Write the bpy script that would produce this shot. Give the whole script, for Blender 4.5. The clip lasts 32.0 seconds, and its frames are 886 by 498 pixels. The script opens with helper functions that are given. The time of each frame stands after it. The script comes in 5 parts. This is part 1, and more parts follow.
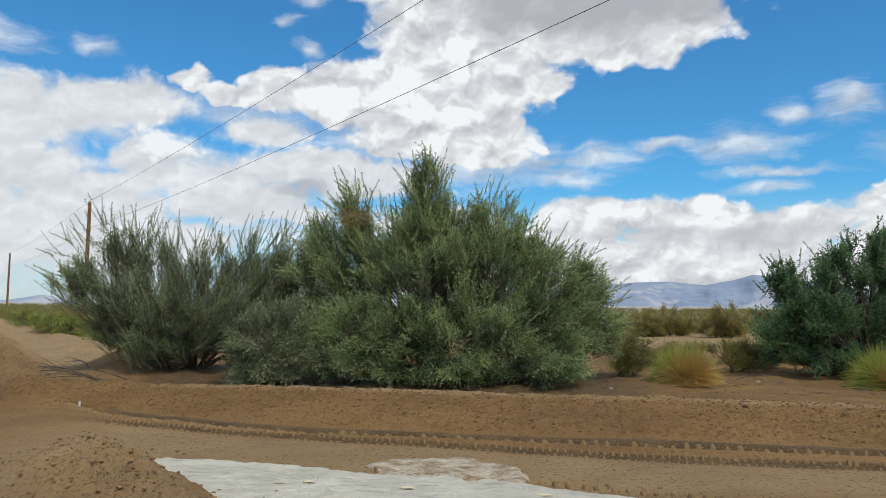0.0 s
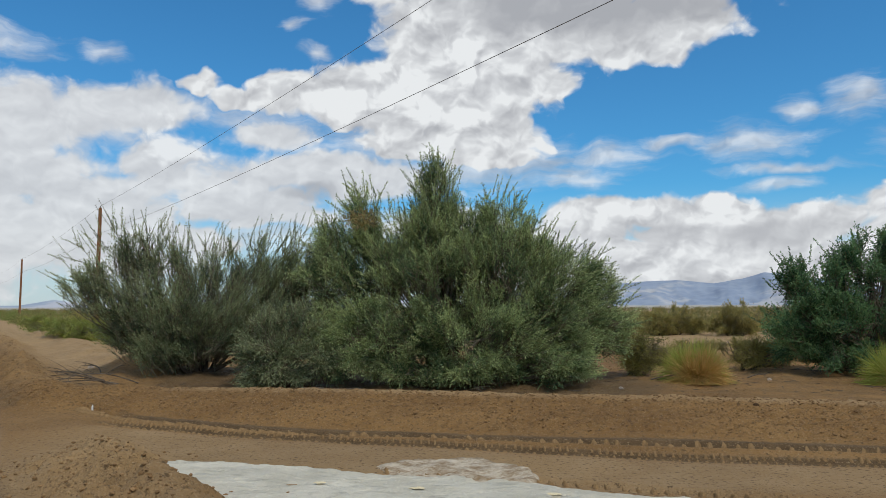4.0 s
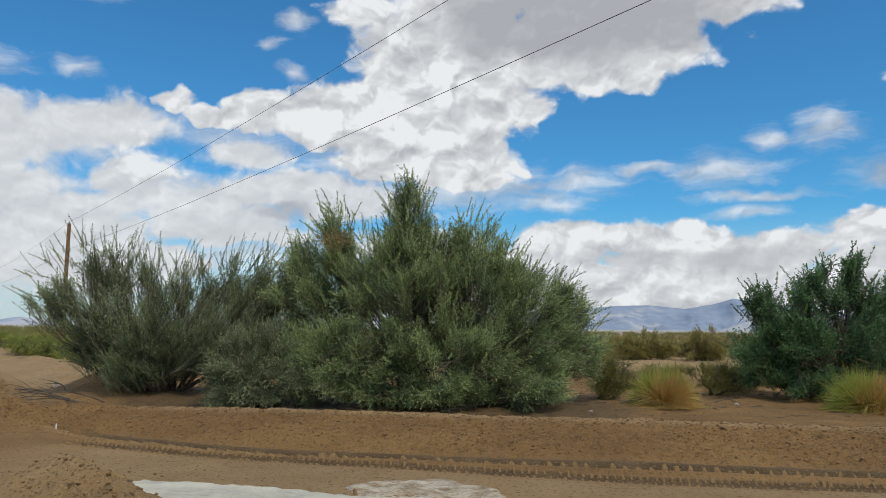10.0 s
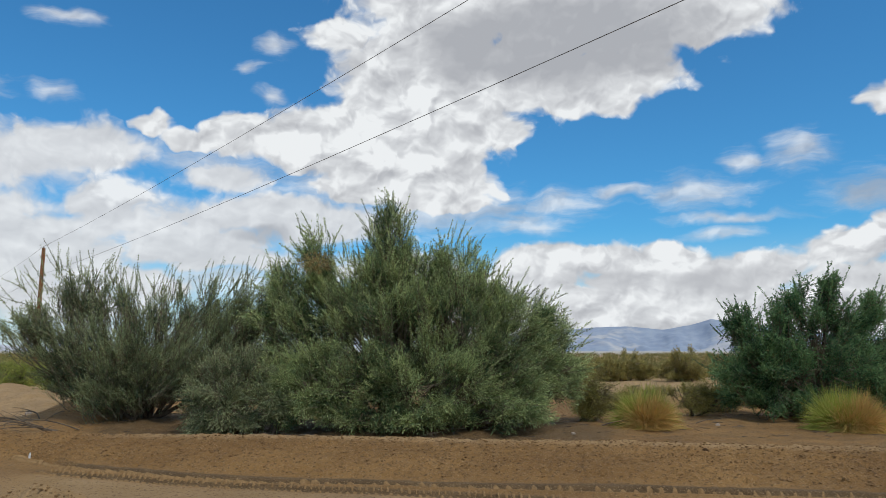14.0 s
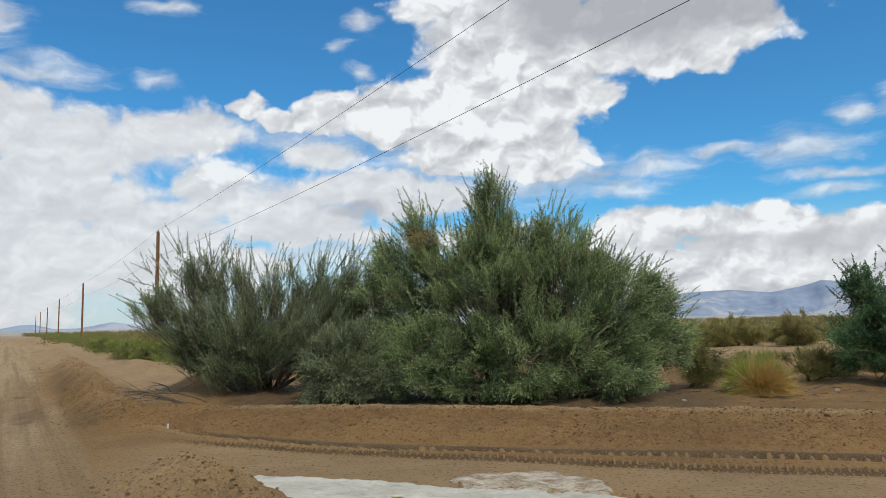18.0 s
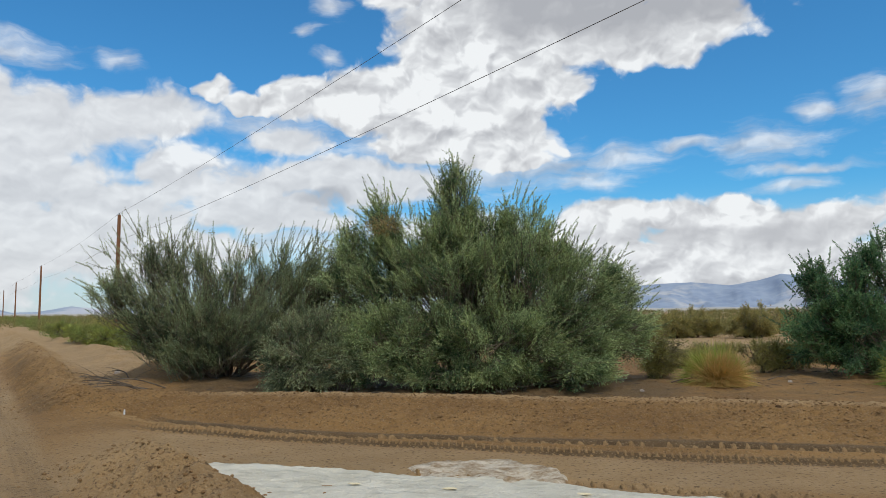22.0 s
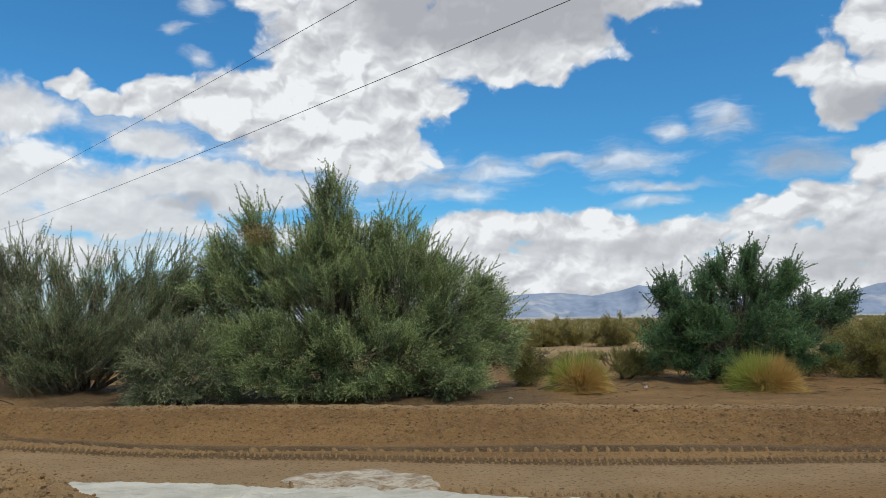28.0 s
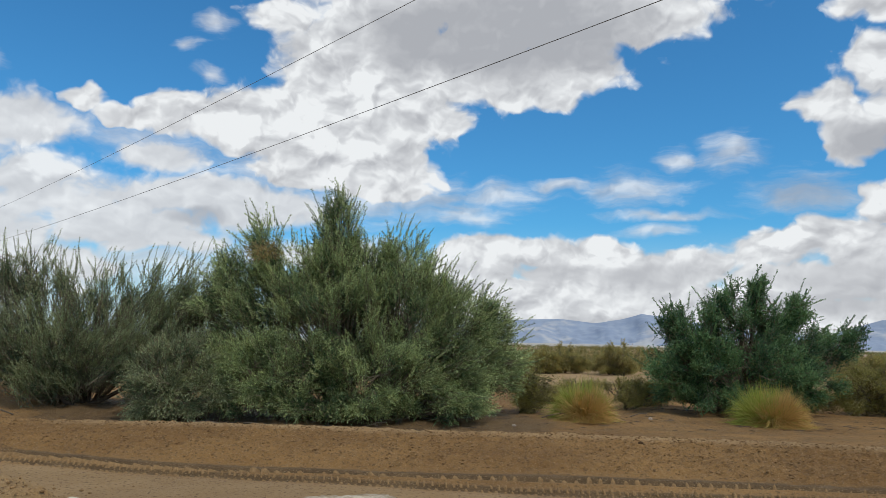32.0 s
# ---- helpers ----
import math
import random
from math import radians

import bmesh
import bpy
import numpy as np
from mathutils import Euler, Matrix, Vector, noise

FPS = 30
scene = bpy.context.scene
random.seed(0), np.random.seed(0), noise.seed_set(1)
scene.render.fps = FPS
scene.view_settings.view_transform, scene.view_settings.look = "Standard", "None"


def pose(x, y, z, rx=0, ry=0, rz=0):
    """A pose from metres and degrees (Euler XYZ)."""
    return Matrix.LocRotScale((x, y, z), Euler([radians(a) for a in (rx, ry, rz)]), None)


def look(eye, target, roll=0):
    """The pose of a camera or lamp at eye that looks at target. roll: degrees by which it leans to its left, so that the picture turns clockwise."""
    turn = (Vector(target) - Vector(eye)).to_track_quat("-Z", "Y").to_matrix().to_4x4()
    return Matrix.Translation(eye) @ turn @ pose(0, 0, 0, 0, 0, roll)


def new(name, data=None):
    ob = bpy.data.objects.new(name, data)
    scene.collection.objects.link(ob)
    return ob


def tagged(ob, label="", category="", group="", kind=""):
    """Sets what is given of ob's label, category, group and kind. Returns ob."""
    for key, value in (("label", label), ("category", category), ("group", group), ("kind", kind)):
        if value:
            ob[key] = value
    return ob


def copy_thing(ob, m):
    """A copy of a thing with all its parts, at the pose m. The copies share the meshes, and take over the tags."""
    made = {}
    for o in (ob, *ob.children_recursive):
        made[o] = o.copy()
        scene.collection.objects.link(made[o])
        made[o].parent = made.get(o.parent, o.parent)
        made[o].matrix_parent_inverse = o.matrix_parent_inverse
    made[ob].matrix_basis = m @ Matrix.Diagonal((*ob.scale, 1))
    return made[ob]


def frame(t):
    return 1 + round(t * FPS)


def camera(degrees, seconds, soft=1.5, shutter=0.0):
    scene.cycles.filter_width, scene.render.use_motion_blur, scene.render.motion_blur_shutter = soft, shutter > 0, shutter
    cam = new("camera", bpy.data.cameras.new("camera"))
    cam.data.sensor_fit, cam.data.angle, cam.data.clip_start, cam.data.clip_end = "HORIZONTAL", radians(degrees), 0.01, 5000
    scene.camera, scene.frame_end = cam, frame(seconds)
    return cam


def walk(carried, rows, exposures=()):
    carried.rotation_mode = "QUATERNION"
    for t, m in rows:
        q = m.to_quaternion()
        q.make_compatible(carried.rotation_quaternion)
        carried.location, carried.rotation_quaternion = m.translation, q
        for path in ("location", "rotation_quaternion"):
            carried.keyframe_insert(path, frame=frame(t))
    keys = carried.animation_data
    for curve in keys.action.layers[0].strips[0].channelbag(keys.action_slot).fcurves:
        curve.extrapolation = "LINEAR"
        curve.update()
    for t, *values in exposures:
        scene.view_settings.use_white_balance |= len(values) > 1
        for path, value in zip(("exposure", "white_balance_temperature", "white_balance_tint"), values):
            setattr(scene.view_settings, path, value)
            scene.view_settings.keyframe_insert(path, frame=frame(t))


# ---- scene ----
cam = camera(60.0, 32.0, soft=0.8)
# seconds, eye (m), yaw to the left from +y, pitch up, roll (degrees)
PATH = [
    (0, 0.074, 0.177, 1.643, 0.54, 4.16, 0.38),
    (0.5, 0.075, 0.162, 1.640, 0.84, 4.41, 0.28),
    (1, 0.066, 0.147, 1.637, -0.44, 4.48, 0.35),
    (1.5, 0.046, 0.092, 1.627, -5.47, 4.68, 0.31),
    (2, 0.048, 0.070, 1.630, -6.79, 4.53, 0.04),
    (2.5, 0.064, 0.093, 1.635, -5.79, 4.66, -0.27),
    (3, 0.075, 0.148, 1.641, -1.61, 4.62, -0.38),
    (3.5, 0.088, 0.152, 1.642, 1.23, 4.15, -0.22),
    (5.5, 0.073, 0.141, 1.641, 0.94, 4.83, -0.18),
    (6, 0.068, 0.148, 1.641, 0.21, 4.90, -0.07),
    (6.5, 0.074, 0.149, 1.635, 0.11, 4.95, -0.14),
    (7, 0.067, 0.158, 1.638, 0.03, 4.87, 0.02),
    (7.5, 0.071, 0.154, 1.638, 0.11, 4.91, 0.06),
    (8, 0.066, 0.154, 1.638, 0.02, 4.98, 0.21),
    (8.5, 0.068, 0.145, 1.634, -0.10, 5.08, 0.22),
    (9, 0.064, 0.135, 1.633, -0.47, 5.05, 0.25),
    (9.5, 0.069, 0.100, 1.635, -1.25, 5.35, 0.27),
    (10, 0.097, 0.090, 1.630, -0.75, 5.88, 0.52),
    (10.5, 0.111, 0.088, 1.627, 0.59, 6.01, 0.52),
    (11, 0.084, 0.093, 1.631, 0.12, 5.99, 0.37),
    (11.5, 0.054, 0.108, 1.634, -1.14, 6.47, 0.15),
    (12, 0.049, 0.112, 1.632, -1.78, 7.00, -0.14),
    (12.5, 0.060, 0.108, 1.634, -1.93, 7.29, -0.01),
    (13, 0.053, 0.113, 1.636, -1.98, 7.35, 0.01),
    (13.5, 0.053, 0.117, 1.636, -2.16, 7.46, 0.04),
    (14, 0.057, 0.111, 1.633, -2.31, 7.57, 0.01),
    (14.5, 0.055, 0.116, 1.631, -2.91, 7.45, 0.17),
    (16.5, -0.072, -0.161, 1.634, -17.35, 5.62, 2.04),
    (17, -0.009, -0.151, 1.652, -8.65, 4.81, 2.68),
    (17.5, -0.042, -0.060, 1.664, -2.41, 4.53, 0.64),
    (18, -0.114, -0.051, 1.653, 4.73, 5.42, -1.31),
    (18.5, -0.133, -0.035, 1.653, 6.85, 5.72, -0.94),
    (19, -0.072, -0.032, 1.653, 4.95, 5.57, -0.29),
    (19.5, -0.015, -0.047, 1.656, 4.71, 5.35, -0.07),
    (20, 0.004, -0.055, 1.649, 4.99, 5.40, -0.09),
    (20.5, -0.013, -0.056, 1.651, 6.62, 5.23, -0.71),
    (21, -0.036, -0.043, 1.652, 6.89, 4.96, -1.23),
    (21.5, -0.061, -0.042, 1.648, 6.20, 4.85, -1.13),
    (22, -0.057, -0.053, 1.655, 2.25, 4.53, -0.58),
    (22.5, -0.059, -0.112, 1.657, -4.69, 4.53, -0.41),
    (23, -0.068, -0.156, 1.651, -9.83, 4.64, -0.19),
    (23.5, -0.091, -0.165, 1.651, -8.79, 4.69, -0.15),
    (24, -0.052, -0.097, 1.666, -2.71, 5.09, -0.45),
    (24.5, -0.027, -0.073, 1.663, -1.14, 5.30, -0.88),
    (25, -0.057, -0.099, 1.664, -1.45, 5.32, -0.67),
    (25.5, -0.063, -0.106, 1.665, -2.08, 5.26, -0.65),
    (27.5, -0.098, -0.130, 1.673, -4.77, 5.27, -0.67),
    (28, -0.104, -0.162, 1.667, -7.25, 5.14, -0.61),
    (28.5, -0.099, -0.170, 1.662, -8.19, 5.17, -0.30),
    (29, -0.097, -0.164, 1.666, -7.84, 5.25, -0.06),
    (29.5, -0.099, -0.139, 1.679, -6.37, 5.52, -0.09),
    (30, -0.112, -0.138, 1.686, -6.43, 5.99, -0.13),
    (30.5, -0.128, -0.161, 1.680, -6.93, 5.99, -0.21),
    (31, -0.141, -0.109, 1.690, -5.20, 6.09, -0.02),
    (31.5, -0.158, -0.085, 1.709, -4.56, 6.70, 1.20),
    (32, -0.168, -0.110, 1.693, -6.92, 6.80, 1.31),
]


def aimed(x, y, z, yaw, pitch, roll):
    a, b = radians(yaw), radians(pitch)
    ahead = Vector((-math.sin(a) * math.cos(b), math.cos(a) * math.cos(b), math.sin(b)))
    return look((x, y, z), Vector((x, y, z)) + 2 * ahead, roll)


EXPOSURES = [(0.0, 0.03), (1.0, 0.0), (2.0, -0.11), (3.0, -0.12), (6.0, -0.1), (9.0, -0.1), (12.0, -0.06), (14.5, -0.05), (16.4, -0.2), (17.1, -0.14), (18.0, 0.0), (21.0, 0.0),
             (23.0, 0.0), (24.0, -0.1), (25.0, -0.05), (28.0, -0.03), (32.0, -0.05)]
walk(cam, [(t, aimed(*row)) for t, *row in PATH], EXPOSURES)

# ---------------------------------------------------------------- sky and sun
SUN_AZ, SUN_EL = 142.0, 58.0          # degrees from +y to the right, and up

CENTRE_CLOUD = [
    (-1.5, 20.4, 5.45, 3.78), (1.8, 17.5, 7.44, 4.62), (-4.7, 15.0, 6.32, 3.36), (0.4, 14.3, 6.24, 3.78),
    (3.3, 12.6, 3.69, 2.52), (-11.1, 15.3, 4.61, 1.68), (-14.5, 15.8, 1.66, 1.05), (-19.1, 15.6, 1.37, 1.18),
    (-16.2, 14.7, 2.46, 0.92), (6.9, 20.0, 10.01, 3.15), (14.8, 19.8, 7.74, 2.1), (15.8, 17.7, 2.0, 1.18),
    (7.2, 16.3, 2.19, 1.68), (2.4, 11.0, 4.12, 1.18), (-5.8, 22.9, 2.53, 1.68),
    (20.5, 22.8, 8.0, 2.0), (12.0, 18.4, 3.5, 1.6), (3.5, 25.5, 12.0, 4.0), (15.0, 25.5, 11.0, 3.2), (33.0, 26.0, 12.0, 2.6),
    (-12.8, 15.5, 3.8, 2.0), (-7.7, 15.4, 4.7, 3.2), (-2.5, 14.9, 5.5, 3.6), (0.8, 12.7, 4.6, 2.2), (-1.6, 19.3, 5.1, 3.5), (5.1, 17.3, 4.1, 1.9), (3.0, 22.4, 6.0, 3.0), (11.0, 22.4, 7.0, 2.6), (21.0, 23.6, 7.0, 1.9), (-3.5, 12.1, 5.1, 1.6), (-19.1, 15.6, 1.7, 1.1), (-16.2, 14.8, 2.5, 0.9), (15.4, 18.0, 2.5, 1.1)]
WEST_CLOUD = [
    (-21.6, 9.6, 3.75, 3.15), (-35.2, 13.3, 6.24, 3.36), (-30.0, 12.6, 8.23, 2.52), (-23.6, 13.2, 5.43, 1.34),
    (-32.1, 8.9, 9.35, 3.78), (-33.7, 5.4, 9.42, 4.62), (-26.6, 5.9, 9.36, 2.94), (-15.0, 9.5, 5.79, 1.43),
    (-9.5, 10.1, 5.89, 1.68), (-13.7, 12.6, 4.58, 1.18), (-35.7, 2.0, 8.44, 2.52), (-12.5, 6.8, 5.02, 0.76),
    (-19.6, 4.7, 5.63, 1.26), (-7.0, 9.4, 9.0, 2.2), (-16.0, 8.0, 7.0, 2.2), (-2.0, 6.0, 9.0, 1.6),
    (-35.3, 14.6, 4.9, 2.2), (-30.4, 12.4, 8.8, 2.8), (-23.6, 14.2, 6.5, 1.5), (-21.6, 10.0, 3.9, 2.6), (-33.1, 8.4, 8.0, 4.5), (-26.6, 6.7, 7.9, 3.2), (-33.7, 3.9, 8.7, 3.4), (-24.7, 3.5, 7.1, 2.4), (-10.4, 9.9, 9.8, 1.7), (-14.6, 6.8, 8.4, 1.3)]
EAST_CLOUD = [
    (41.2, 16.7, 6.72, 3.36), (43.7, 13.5, 7.48, 2.94), (37.1, 18.5, 2.24, 2.52), (34.0, 16.2, 2.71, 1.68),
    (46.8, 16.5, 3.87, 4.62), (40.2, 22.3, 6.83, 1.43), (46.9, 20.4, 2.26, 1.68), (35.6, 14.0, 2.67, 2.1)]
BANK_CLOUD = [
    (38.3, 9.2, 3.69, 2.1), (34.5, 7.6, 4.24, 1.89), (43.3, 7.9, 4.45, 2.31), (30.5, 6.8, 4.0, 1.89),
    (39.0, 6.4, 7.3, 2.52), (46.6, 7.6, 2.58, 2.52), (18.9, 6.5, 3.16, 1.76), (16.4, 5.0, 4.22, 1.89),
    (9.5, 6.6, 4.56, 1.68), (8.0, 5.2, 5.75, 2.31), (24.4, 5.2, 5.41, 1.89), (34.5, 4.4, 10.03, 1.89),
    (21.5, 3.5, 10.92, 1.34), (43.6, 4.1, 7.48, 1.89), (11.3, 3.7, 5.01, 1.47), (20.0, 2.0, 14.0, 1.5), (36.0, 2.2, 14.0, 1.6), (6.0, 2.4, 9.0, 1.5),
    (9.5, 6.1, 4.9, 2.0), (18.4, 6.3, 3.2, 2.0), (13.7, 6.8, 6.0, 1.3), (21.0, 4.2, 4.1, 2.6), (17.5, 2.9, 8.1, 1.5), (8.2, 3.3, 7.6, 1.6)]
THIN_CLOUD = [
    (20.8, 11.2, 4.2, 1.26), (10.6, 10.8, 4.58, 1.01), (23.0, 9.3, 4.6, 0.38), (22.4, 8.3, 2.51, 0.5),
    (9.4, 9.3, 2.07, 0.76), (15.2, 11.5, 2.95, 0.5), (32.5, 10.5, 3.54, 1.43), (-32.9, 17.1, 5.14, 0.92),
    (-25.5, 17.2, 1.52, 0.59), (-12.3, 20.2, 0.92, 0.5), (-10.6, 21.8, 1.43, 0.84), (-35.8, 19.9, 1.96, 2.1),
    (-24.8, 22.0, 2.3, 0.59), (-3.9, 21.3, 1.12, 0.63), (-10.9, 18.4, 1.0, 0.63), (27.6, 13.5, 2.1, 1.5), (24.2, 13.3, 1.4, 1.0), (1.0, 10.4, 8.0, 1.8), (-6.0, 12.0, 6.0, 1.6), (4.5, 10.7, 6.0, 1.6), (-13.7, 13.2, 5.1, 1.2), (-13.0, 5.1, 9.3, 1.7), (8.5, 9.6, 3.5, 1.2)]
CLOUD_BASES = [
    (12.0, 22.4, 10.5, 3.4), (5.5, 22.2, 5.5, 2.6), (14.5, 5.4, 3.2, 0.7), (22.0, 5.0, 4.0, 0.8), (44.7, 11.2, 5.35, 1.89), (39.4, 13.4, 6.54, 1.26),
    (32.5, 10.5, 3.54, 1.43), (43.6, 7.5, 5.44, 0.92), (38.3, 4.8, 9.22, 1.18), (-11.1, 8.4, 2.0, 0.6), (37.0, 3.0, 13.0, 1.0)]


BRIGHT_CORES = [(-4.0, 15.6, 4.2, 2.6), (-1.0, 13.6, 4.5, 2.2), (-9.0, 15.2, 3.0, 1.6), (0.5, 18.2, 2.5, 2.2), (-21.0, 11.2, 2.6, 2.2), (12.5, 6.6, 4.0, 1.0), (19.0, 7.0, 3.0, 1.3), (38.5, 9.4, 4.0, 1.6),
                (30.5, 7.4, 3.0, 1.2), (40.0, 17.5, 4.5, 3.0)]


class Nodes:
    """Short ways to make and link nodes in one tree."""

    def __init__(self, tree):
        self.tree = tree

    def add(self, kind, **sets):
        n = self.tree.nodes.new(kind)
        for k, v in sets.items():
            setattr(n, k, v)
        return n

    def put(self, socket, v):
        if isinstance(v, bpy.types.NodeSocket):
            self.tree.links.new(v, socket)
        else:
            socket.default_value = v

    def m(self, op, a, b=0.0, c=0.0, clamp=False):
        n = self.add("ShaderNodeMath", operation=op, use_clamp=clamp)
        for s, v in zip(n.inputs, (a, b, c)):
            self.put(s, v)
        return n.outputs[0]

    def v(self, op, a, b=(0, 0, 0), c=(0, 0, 0)):
        n = self.add("ShaderNodeVectorMath", operation=op)
        for s, w in zip(n.inputs, (a, b, c)):
            self.put(s, w)
        return n.outputs[1] if op in ("LENGTH", "DISTANCE", "DOT_PRODUCT") else n.outputs[0]

    def step(self, x, lo, hi, a=0.0, b=1.0):
        n = self.add("ShaderNodeMapRange", interpolation_type="SMOOTHSTEP")
        for s, v in zip(n.inputs[:5], (x, lo, hi, a, b)):
            self.put(s, v)
        return n.outputs[0]

    def noise(self, vec, scale, detail=4.0, rough=0.55, distort=0.0):
        n = self.add("ShaderNodeTexNoise", noise_dimensions="3D")
        self.put(n.inputs["Vector"], vec)
        self.put(n.inputs["Scale"], scale)
        self.put(n.inputs["Detail"], detail)
        self.put(n.inputs["Roughness"], rough)
        self.put(n.inputs["Distortion"], distort)
        return n.outputs[0]

    def mix(self, f, a, b, blend="MIX"):
        n = self.add("ShaderNodeMix", data_type="RGBA", blend_type=blend)
        self.put(n.inputs[0], f)
        for s, v in ((n.inputs[6], a), (n.inputs[7], b)):
            self.put(s, (*v, 1.0) if isinstance(v, tuple) and len(v) == 3 else v)
        return n.outputs[2]

    def ramp(self, x, stops):
        n = self.add("ShaderNodeValToRGB")
        e = n.color_ramp.elements
        while len(e) < len(stops):
            e.new(0.5)
        for k, (p, c) in zip(e, stops):
            k.position, k.color = p, (*c, 1.0)
        self.put(n.inputs[0], x)
        return n.outputs[0]


def build_sky():
    world = bpy.data.worlds.new("sky")
    scene.world = world
    world.use_nodes = True
    world.node_tree.nodes.clear()
    N = Nodes(world.node_tree)
    way = N.add("ShaderNodeTexCoord").outputs["Generated"]
    xyz = N.add("ShaderNodeSeparateXYZ")
    N.put(xyz.inputs[0], way)
    x, y, z = xyz.outputs
    az = N.m("DEGREES", N.m("ARCTAN2", x, y))
    el = N.m("DEGREES", N.m("ARCSINE", z))
    plan = N.add("ShaderNodeCombineXYZ")
    N.put(plan.inputs[0], az)
    N.put(plan.inputs[1], el)
    plan = plan.outputs[0]
    # soft warp, so that no outline is a plain curve
    warp = N.add("ShaderNodeTexNoise")
    N.put(warp.inputs["Vector"], plan)
    N.put(warp.inputs["Scale"], 0.32)
    N.put(warp.inputs["Detail"], 3.0)
    warped = N.v("MULTIPLY_ADD", N.v("SUBTRACT", warp.outputs[1], (0.5, 0.5, 0.5)), (3.2, 1.8, 0.0), plan)

    def mass(shapes, blur, at):
        d = None
        for a, e, ra, re in shapes:
            r = N.v("LENGTH", N.v("MULTIPLY_ADD", at, (1 / ra, 1 / re, 0.0), (-a / ra, -e / re, 0.0)))
            d = r if d is None else N.m("SMOOTH_MIN", d, r, blur)
        return N.m("SUBTRACT", 1.0, d)

    def billow(at, detail, scale=0.40):
        p = N.v("MULTIPLY", at, (1.0, 1.35, 1.0))
        vor = N.add("ShaderNodeTexVoronoi", feature="SMOOTH_F1")
        N.put(vor.inputs["Vector"], p)
        N.put(vor.inputs["Scale"], scale)
        N.put(vor.inputs["Detail"], detail)
        N.put(vor.inputs["Roughness"], 0.5)
        N.put(vor.inputs["Smoothness"], 0.7)
        return N.m("SUBTRACT", 0.5, vor.outputs["Distance"])

    fine = N.m("SUBTRACT", N.noise(N.v("MULTIPLY", warped, (1.0, 1.3, 1.0)), 0.45, 9.0, 0.56), 0.5)
    puff = N.m("ADD", N.m("MULTIPLY", billow(warped, 3.0), 1.0), N.m("MULTIPLY", fine, 1.15))
    shift = N.v("ADD", warped, (-0.45, 0.7, 0.0))
    small = N.m("SUBTRACT", billow(warped, 2.5), billow(shift, 2.5))
    tiny = N.m("SUBTRACT", billow(warped, 2.0, 1.0), billow(N.v("ADD", warped, (-0.16, 0.28, 0.0)), 2.0, 1.0))
    broad = N.m("SUBTRACT", N.noise(warped, 0.17, 5.0, 0.5), N.noise(N.v("ADD", warped, (-1.0, 2.0, 0.0)), 0.17, 5.0, 0.5))
    # cloud masses in the view, and broken cloud over the rest of the sky
    heap = mass(CENTRE_CLOUD + EAST_CLOUD, 0.3, warped)
    bank = mass(BANK_CLOUD, 0.3, warped)
    west = mass(WEST_CLOUD, 0.3, warped)
    thin = mass(THIN_CLOUD, 0.1, warped)
    rest = N.m("MULTIPLY", N.m("SUBTRACT", N.noise(plan, 0.045, 3.0, 0.5), 0.44), 4.0)
    away = N.m("MAXIMUM", N.step(N.m("ABSOLUTE", N.m("SUBTRACT", az, 5.0)), 46.0, 54.0), N.step(el, 25.5, 30.0))
    rest = N.m("ADD", rest, N.m("MULTIPLY", N.m("SUBTRACT", away, 1.0), 5.0))
    solid = N.m("MAXIMUM", N.m("MAXIMUM", heap, bank), rest)
    solid = N.m("MULTIPLY_ADD", N.m("MAXIMUM", solid, 0.0), 1.1, solid)
    west = N.m("MULTIPLY_ADD", N.m("MAXIMUM", west, 0.0), 0.6, west)
    cover = N.step(N.m("MULTIPLY_ADD", puff, 0.85, solid), -0.22, 0.36)
    soft = N.m("MULTIPLY", N.step(N.m("MULTIPLY_ADD", puff, 0.9, west), -0.45, 0.40), 0.96)
    streak = N.noise(N.v("MULTIPLY", warped, (0.35, 1.6, 1.0)), 0.6, 6.0, 0.6)
    veil = N.m("MULTIPLY", N.step(N.m("ADD", thin, N.m("MULTIPLY", N.m("SUBTRACT", streak, 0.5), 2.2)), -0.35, 1.1), 0.7)
    alpha = N.m("MAXIMUM", N.m("MAXIMUM", cover, soft), veil)
    # lit and shaded sides, and the grey bases
    calm = N.m("MULTIPLY_ADD", N.m("MULTIPLY", N.step(west, -0.2, 0.5), N.step(heap, 0.1, -0.2)), -0.6, 1.0)
    base = N.step(N.m("MULTIPLY_ADD", puff, 0.45, mass(CLOUD_BASES, 0.2, warped)), -0.5, 0.35)
    lit = N.m("ADD", N.m("ADD", N.m("MULTIPLY", small, 0.80), N.m("MULTIPLY", tiny, 0.28)), N.m("MULTIPLY", broad, 0.65))
    lit = N.m("MULTIPLY_ADD", N.m("ADD", lit, N.m("MULTIPLY", fine, 0.35)), N.m("MULTIPLY", calm, N.m("MULTIPLY_ADD", base, -0.6, 1.0)), 0.72)
    core = N.step(N.m("MULTIPLY_ADD", puff, 0.9, mass(BRIGHT_CORES, 0.3, warped)), -0.2, 0.5)
    lit = N.m("MULTIPLY_ADD", core, 0.42, lit)
    lit = N.m("SUBTRACT", lit, N.m("MULTIPLY", base, N.step(el, 4.0, 13.0, 0.30, 0.75)), clamp=True)
    tone = N.ramp(lit, [(0.0, (0.475, 0.495, 0.535)), (0.35, (0.59, 0.61, 0.645)), (0.7, (0.765, 0.79, 0.82)), (1.0, (0.97, 1.0, 1.02))])
